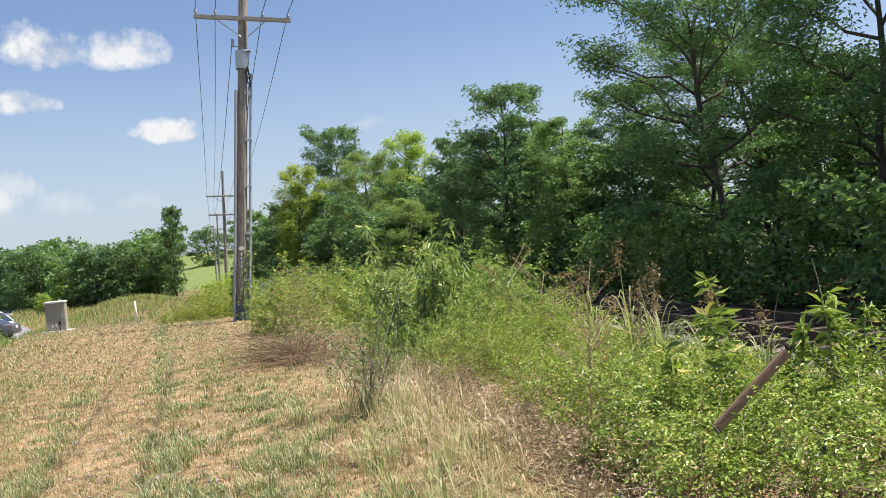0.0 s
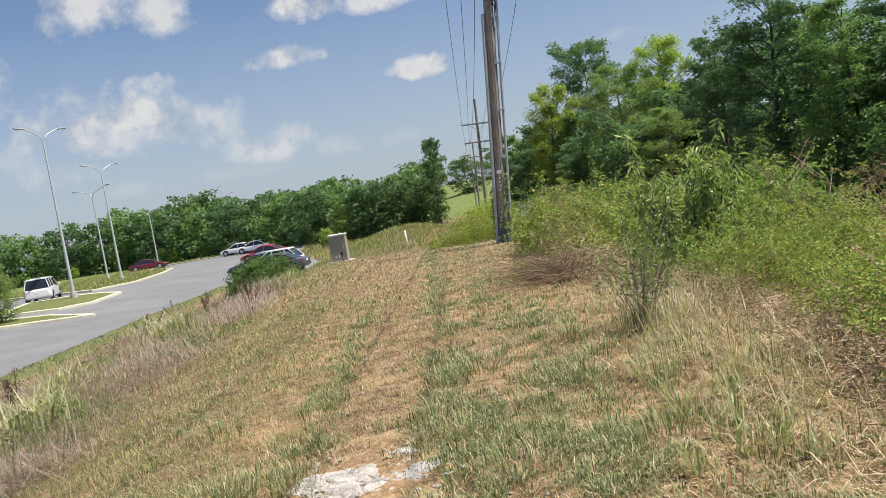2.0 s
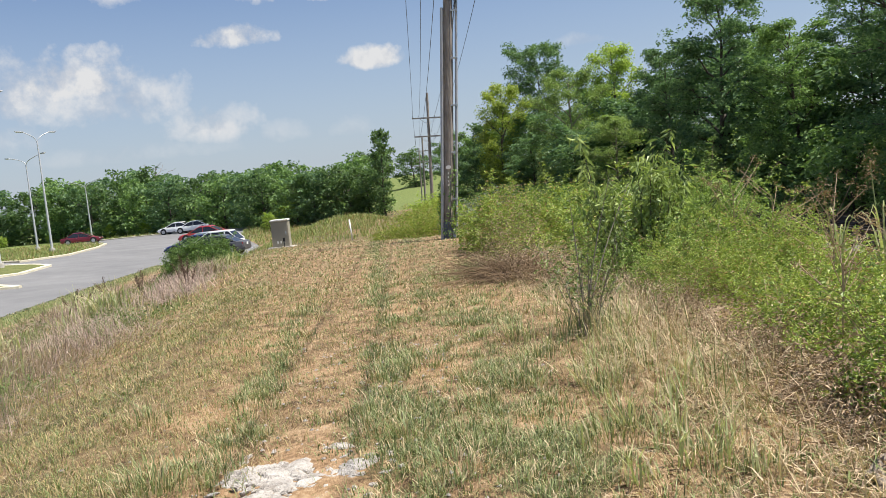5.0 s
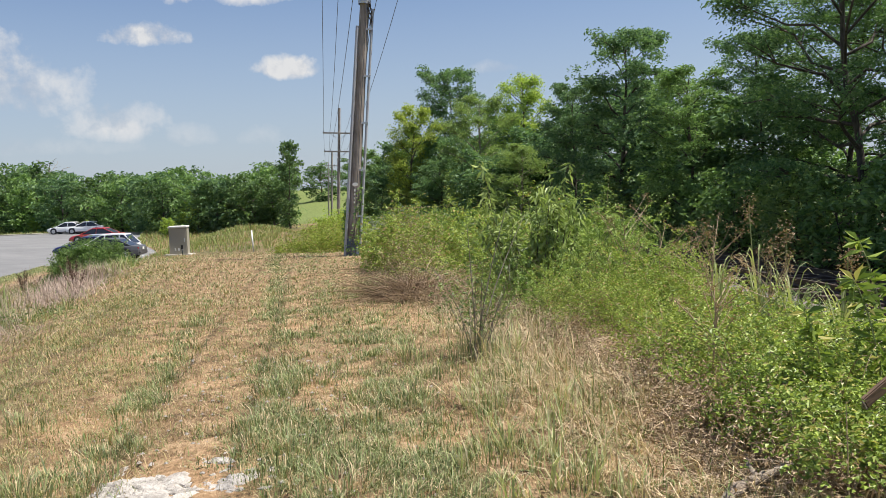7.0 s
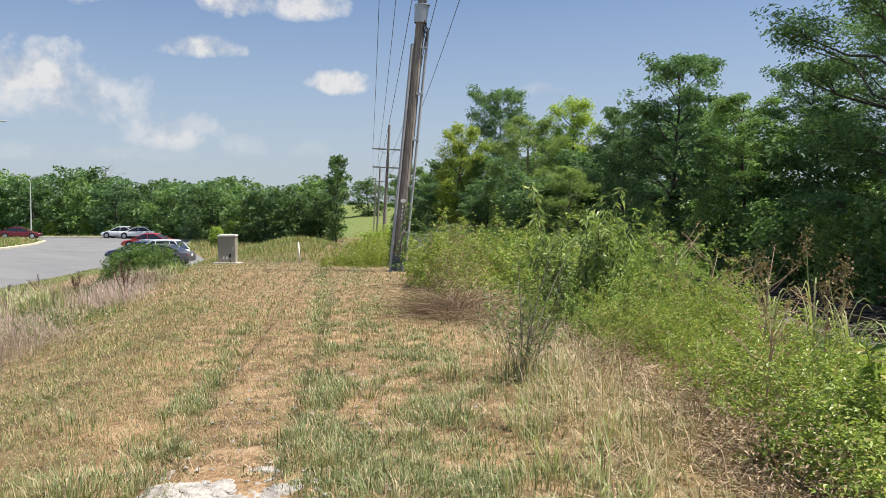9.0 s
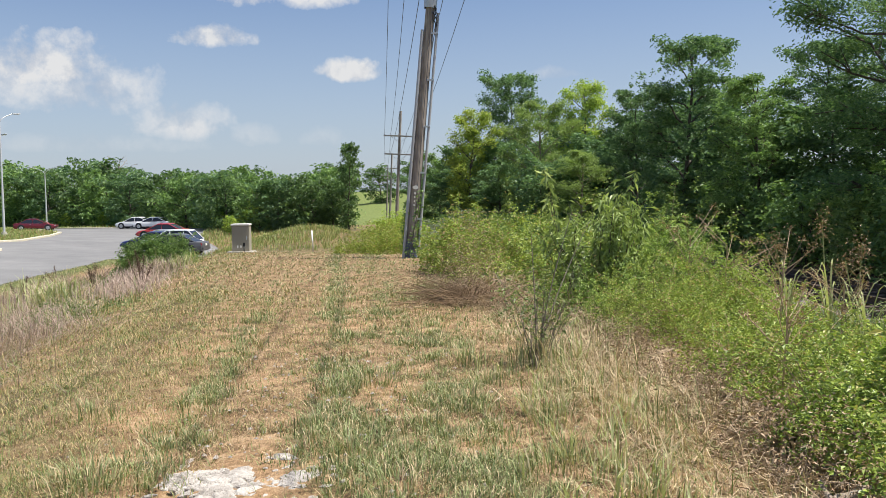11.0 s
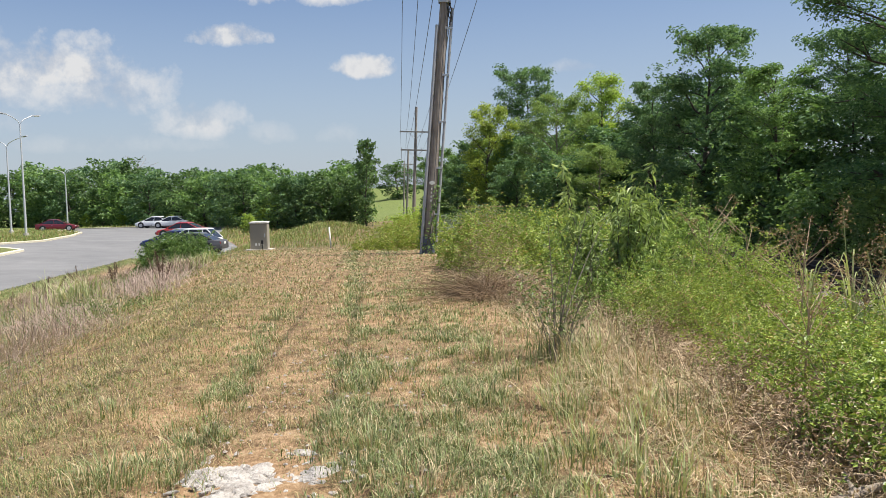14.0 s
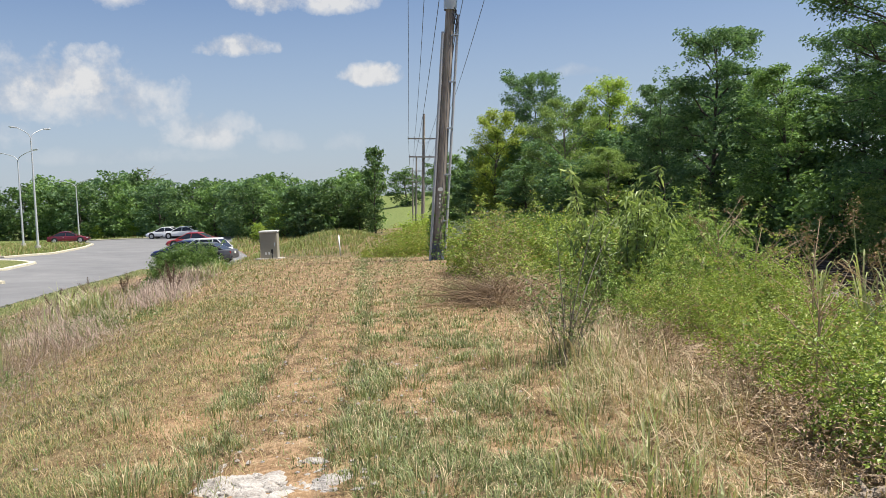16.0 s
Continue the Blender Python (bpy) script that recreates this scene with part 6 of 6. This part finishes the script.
for k, (x, y, rr, tall) in enumerate(((-8.9, 19.6, 0.4, 1.0), (-9.6, 21.4, 0.4, 0.9), (-7.4, 11.4, 0.35, 0.8), (-6.9, 10.6, 0.3, 0.75), (-9.4, 30.5, 0.35, 0.6), (-12.0, 25.0, 0.4, 0.7), (-8.3, 26.0, 0.35, 0.6), (-9.9, 16.2, 0.3, 0.7), (-8.4, 28.6, 0.3, 0.5))):
    reeds(x, y, rr, tall, 190, 300 + k)


def dark_seed_stalks():
    r = np.random.default_rng(331)
    for k, (x, y) in enumerate(((-11.8, 24.5), (-8.4, 11.5), (-10.6, 26.5), (-9.0, 13.3), (-13.2, 30.0), (-7.0, 20.5))):
        ob = thing("dock_stalk", pose(x, y, float(height(x, y))), "dark brown dried dock stalks with seed heads", "weed", "dock in the ditch")
        g, hd = Geo(), Geo()
        for j in range(6):
            top = np.array([r.normal(0, 0.2), r.normal(0, 0.2), r.uniform(0.6, 1.0)])
            g.add(*tube(top * np.linspace(0, 1, 4)[:, None], 0.008, 4))
            p = top * r.uniform(0.55, 1.0, (90, 1)) + r.normal(0, 0.03, (90, 3))
            leaves(hd, p, 0.035, r, 0.2, 0.6)
        piece("stalk", g, PLANK_WOOD, ob)
        tagged(piece("seed_head", hd, PLANK_WOOD, ob), kind="stuff")


dark_seed_stalks()
turf("field_weeds", WEED_FAR, -10.2, 1.5, 36, 60, 70000, 0.28, 0.022, lambda x, y: (0.25 + 0.75 * ((y > 39) & (x < -4.5))) * np.clip(0.6 + 0.6 * wavy(x, y, 1.5), 0, 1), "tall yellow-brown weeds on a bank beyond the strip", "weeds", 0.4, 0.3, seed=9)
turf("lot_weeds", WEED_FAR, -62, -16, 60, 112, 45000, 0.4, 0.055, lambda x, y: ~in_polygon(x, y, LOT) * 0.8 + 0.0, "rough weedy grass round the parking lot", "weeds", 0.4, 0.3, seed=10)


def straw_heap(x, y, rr, n, tall, seed, az):
    """Long pale dead grass, fallen over to one side."""
    r = np.random.default_rng(seed)
    n = int(n * 0.4)
    g = Geo()
    px, py = x + r.normal(0, rr, n), y + r.normal(0, rr * 1.2, n)
    blades(g, np.stack([px, py, height(px, py) - 0.01], 1), tall * 1.0, 0.0068, r, 2.8, r.normal(az, 1.3, n), 2.6)
    tagged(piece("dead_grass_clump", g, GRASS_BLEACHED), "long pale dead grass fallen over in a heap", "grass clump", "dead grass on the bank", "stuff")


for k, (x, y, rr, n, tall, az) in enumerate(((1.65, 8.3, 0.25, 1500, 0.62, 1.0), (1.75, 7.3, 0.28, 1500, 0.5, 4.0), (1.45, 6.4, 0.25, 1300, 0.42, 3.6), (1.6, 5.3, 0.25, 1300, 0.36, 4.2), (1.95, 9.2, 0.3, 1300, 0.6, 3.6), (1.75, 4.4, 0.28, 1300, 0.32, 4.4),
                                             (1.3, 9.8, 0.3, 900, 0.4, 3.2), (2.1, 6.2, 0.25, 1200, 0.42, 3.6), (1.25, 11.2, 0.3, 800, 0.4, 3.4), (2.0, 3.7, 0.3, 1100, 0.32, 3.6), (1.0, 13.0, 0.35, 800, 0.4, 3.0), (1.5, 3.4, 0.35, 900, 0.22, 4.0))):
    straw_heap(x, y, rr, n, tall, 340 + k, az)


def tufts():
    """Single clumps of greener grass, each its own thing."""
    r = np.random.default_rng(360)
    spots = [(-1.95, 4.75, 0.24, 500), (-1.35, 3.9, 0.18, 300), (-0.5, 5.35, 0.2, 360), (-0.4, 7.4, 0.2, 260), (0.42, 8.1, 0.26, 420), (-0.75, 5.9, 0.2, 300), (0.75, 4.9, 0.2, 260), (-0.15, 4.6, 0.2, 300), (0.9, 6.0, 0.26, 300), (1.3, 6.9, 0.3, 300),
             (0.35, 6.4, 0.22, 280), (0.3, 14.5, 0.36, 420), (0.1, 15.6, 0.36, 380), (0.9, 5.2, 0.22, 240), (1.2, 4.4, 0.24, 240), (-2.6, 6.4, 0.2, 260), (-0.8, 7.1, 0.2, 260), (0.0, 5.9, 0.16, 240), (0.55, 7.2, 0.2, 240), (1.65, 5.9, 0.36, 160)]
    for x, y, tall, n in spots:
        n = int(n * 0.5)
        px, py = x + r.normal(0, 0.13, n), y + r.normal(0, 0.13, n)
        g = Geo()
        n = len(px)
        blades(g, np.stack([px, py, height(px, py) - 0.01], 1), tall * 0.8, 0.0065, r, 0.7, np.arctan2(py - y, px - x) + r.normal(0, 0.5, n), 0.4)
        tagged(piece("grass_tuft", g, GRASS_GREEN), "green grass tuft standing above mown straw", "grass clump", "grass tufts on the strip", "stuff")


tufts()


def cone_weeds():
    """Broad-bladed young johnson grass in the dead grass."""
    r = np.random.default_rng(380)
    spots = [(1.42, 5.75, 0.42), (1.5, 5.6, 0.3), (1.32, 7.4, 0.45), (1.5, 7.9, 0.45), (1.25, 4.6, 0.3), (1.15, 4.9, 0.3)]
    spots += [(r.uniform(0.5, 1.5), r.uniform(4.0, 8.0), r.uniform(0.16, 0.3)) for k in range(26)]
    for x, y, tall in spots:
        g = Geo()
        n = 12
        px, py = x + r.normal(0, 0.03, n), y + r.normal(0, 0.03, n)
        blades(g, np.stack([px, py, height(px, py)], 1), tall, 0.0115, r, 0.6, None, 0.35)
        tagged(piece("broad_grass", g, REED), "broad-bladed green grass shoots in dead grass", "grass clump", "broad grass shoots")


cone_weeds()

# ---- parked cars ----
def car(x, y, turn, paint, shape, label, z=None):
    """A parked car, its nose towards +x before it is turned."""
    z = float(lot_height(x, y)) + 0.005 if z is None else z
    ob = thing("car", pose(x, y, z, 0, 0, turn), label, "car", "parked cars")
    S = {
        "sedan": (4.75, 1.82, 0.9, 1.44, [(-1.95, 0.0), (-0.85, 1.0), (0.15, 1.0), (1.3, 0.0)], 0.75, 0.93),
        "suv": (4.55, 1.85, 1.0, 1.66, [(-2.2, 0.0), (-1.55, 0.96), (0.0, 1.0), (1.15, 0.0)], 0.9, 0.98),
        "van": (5.0, 1.95, 1.05, 1.77, [(-2.4, 0.0), (-2.2, 0.97), (0.7, 1.0), (1.7, 0.0)], 0.85, 1.0),
    }[shape]
    L, W, belt, roof, house, nose_z, tail_z = S
    h = L / 2
    st = [(-h, 0.42, tail_z - 0.14, 0.82), (-h + 0.08, 0.3, tail_z - 0.03, 0.92), (-h + 0.5, 0.22, max(belt, tail_z), 0.99), (-0.6, 0.2, belt, 1.0), (0.6, 0.2, belt - 0.02, 1.0), (house[3][0], 0.22, belt - 0.04, 1.0), (h - 0.5, 0.24, nose_z + 0.03, 0.97), (h - 0.1, 0.3, nose_z - 0.08, 0.88), (h, 0.42, nose_z - 0.22, 0.78)]
    rings = []
    for sx, lo, hi, wf in st:
        w = W / 2 * wf
        mid = lo + (hi - lo) * 0.55
        rings.append([(sx, -w * 0.93, lo), (sx, -w, lo + 0.12), (sx, -w, mid), (sx, -w * 0.95, hi - 0.05), (sx, -w * 0.86, hi), (sx, w * 0.86, hi), (sx, w * 0.95, hi - 0.05), (sx, w, mid), (sx, w, lo + 0.12), (sx, w * 0.93, lo)])

    def loft(rings, name, material, smooth_it=True, parent=ob, label=""):
        n = len(rings[0])
        g = Geo()
        v = np.array(rings, float).reshape(-1, 3)
        i, j = np.meshgrid(np.arange(len(rings) - 1), np.arange(n), indexing="ij")
        g.add(v, np.stack([i * n + j, i * n + (j + 1) % n, (i + 1) * n + (j + 1) % n, (i + 1) * n + j], -1).reshape(-1, 4))
        g.f.append(np.arange(n)[::-1][None, :])
        g.f.append((np.arange(n) + (len(rings) - 1) * n)[None, :])
        return piece(name, g, material, parent, False, label)

    body = loft(rings, "body", paint)

    (xb0, _), (xr0, _), (xr1, _), (xb1, _) = house
    base_z, wb, wr = belt - 0.04, W / 2 * 0.9, W / 2 * 0.72

    def slab(z0, z1, grow=0.0):
        out = []
        for zz in (z0, z1):
            f = (zz - base_z) / (roof - base_z)
            xa, xb = xb0 + (xr0 - xb0) * f - grow, xb1 + (xr1 - xb1) * f + grow
            w = wb + (wr - wb) * f + grow
            out.append([(xa, -w * 0.93, zz), (xa, w * 0.93, zz), (xa + 0.12, w, zz), (xb - 0.12, w, zz), (xb, w * 0.93, zz), (xb, -w * 0.93, zz), (xb - 0.12, -w, zz), (xa + 0.12, -w, zz)])
        return out

    loft(slab(base_z, roof - 0.07), "glasshouse", CAR_GLASS, label="dark tinted windows")
    top = slab(roof - 0.08, roof - 0.015, 0.012)
    mid = [(sum(p[0] for p in top[1]) / 8, 0, roof + 0.015)]
    crown = [[((px - mid[0][0]) * 0.9 + mid[0][0], py * 0.86, roof + 0.01) for px, py, pz in top[1]]]
    crown.append([((px - mid[0][0]) * 0.55 + mid[0][0], py * 0.55, roof + 0.035) for px, py, pz in top[1]])
    loft(top + crown, "roof", paint)
    for f0 in ((xb0, xr0), (xb1, xr1), (-0.2, -0.25), (-1.25 if shape != "sedan" else -0.2, -1.25 if shape != "sedan" else -0.25)):
        for s in (-1, 1):
            g = Geo()
            g.add(*tube([(f0[0], s * wb * 0.985, base_z), (f0[1], s * wr * 0.99, roof - 0.05)], 0.035, 6))
            piece("pillar", g, paint, ob)
    for wx in (-h + 0.88, h - 0.9):
        for s in (-1, 1):
            wy = s * (W / 2 - 0.1)
            q = Matrix.Rotation(radians(90), 4, "X")
            arch = part("wheel_arch", drum(0.4, 0.4, 0.22, (wx, wy - s * 0.005, 0.37), 22, q), BLACK_PLASTIC, ob)
            ty = part("wheel", drum(0.34, 0.34, 0.23, (wx, wy + s * 0.012, 0.34), 24, q, 0.03), TYRE, ob)
            part("rim", merged(drum(0.225, 0.21, 0.02, (wx, wy + s * 0.128, 0.34), 20, q), *[box((0.4, 0.012, 0.05), (wx, wy + s * 0.14, 0.34), 0.0, Matrix.Rotation(radians(36 * k), 4, "Y")) for k in range(5)]), RIM, ty)
    for s in (-1, 1):
        part("tail_light", box((0.1, 0.26, 0.2), (-h + 0.09, s * W * 0.375, tail_z - 0.2), 0.02), TAIL_LIGHT, ob)
        part("head_light", box((0.2, 0.34, 0.12), (h - 0.16, s * W * 0.34, nose_z - 0.14), 0.03), HEAD_LIGHT, ob)
        part("door_mirror", box((0.12, 0.2, 0.13), (house[3][0] - 0.25, s * (W / 2 + 0.06), belt + 0.03), 0.03), paint, ob)
        part("door_handle", box((0.16, 0.03, 0.03), (-0.45, s * (W / 2 + 0.005), belt - 0.14), 0.008), RIM, ob)
        part("sill", box((L * 0.5, 0.05, 0.1), (0, s * W / 2 * 0.98, 0.26), 0.015), BLACK_PLASTIC, ob)
    part("rear_bumper", box((0.16, W * 0.86, 0.2), (-h + 0.03, 0, 0.45), 0.05), BLACK_PLASTIC if shape == "suv" else paint, ob)
    part("front_bumper", box((0.16, W * 0.82, 0.18), (h - 0.04, 0, 0.42), 0.05), BLACK_PLASTIC, ob)
    part("number_plate", box((0.02, 0.32, 0.16), (-h - 0.005, 0, 0.72), 0.003), WHITE_PLASTIC, ob, "pale blank plate")
    return ob


car(-17.3, 57.0, 176, PAINTS["grey"], "sedan", "dark grey hatchback parked behind a bush")
car(-18.4, 60.2, 176, PAINTS["white"], "suv", "white sport utility vehicle in a row of cars")
car(-20.6, 63.4, 177, PAINTS["blue"], "sedan", "dark blue sedan in a row of cars")
car(-21.2, 66.6, 176, PAINTS["silver"], "sedan", "silver sedan in a row of cars")
car(-25.0, 79.5, 174, PAINTS["red"], "sedan", "red car in a row of cars")
car(-33.2, 102.0, 174, PAINTS["white"], "sedan", "white hatchback at the end of a row")
car(-36.4, 105.0, 174, PAINTS["white"], "sedan", "white sedan at the end of a row")
car(-47.0, 101.0, 12, PAINTS["dark red"], "sedan", "dark red sedan at the lot's far edge")
car(-37.0, 60.6, 112, PAINTS["white"], "van", "white minivan on a side drive")
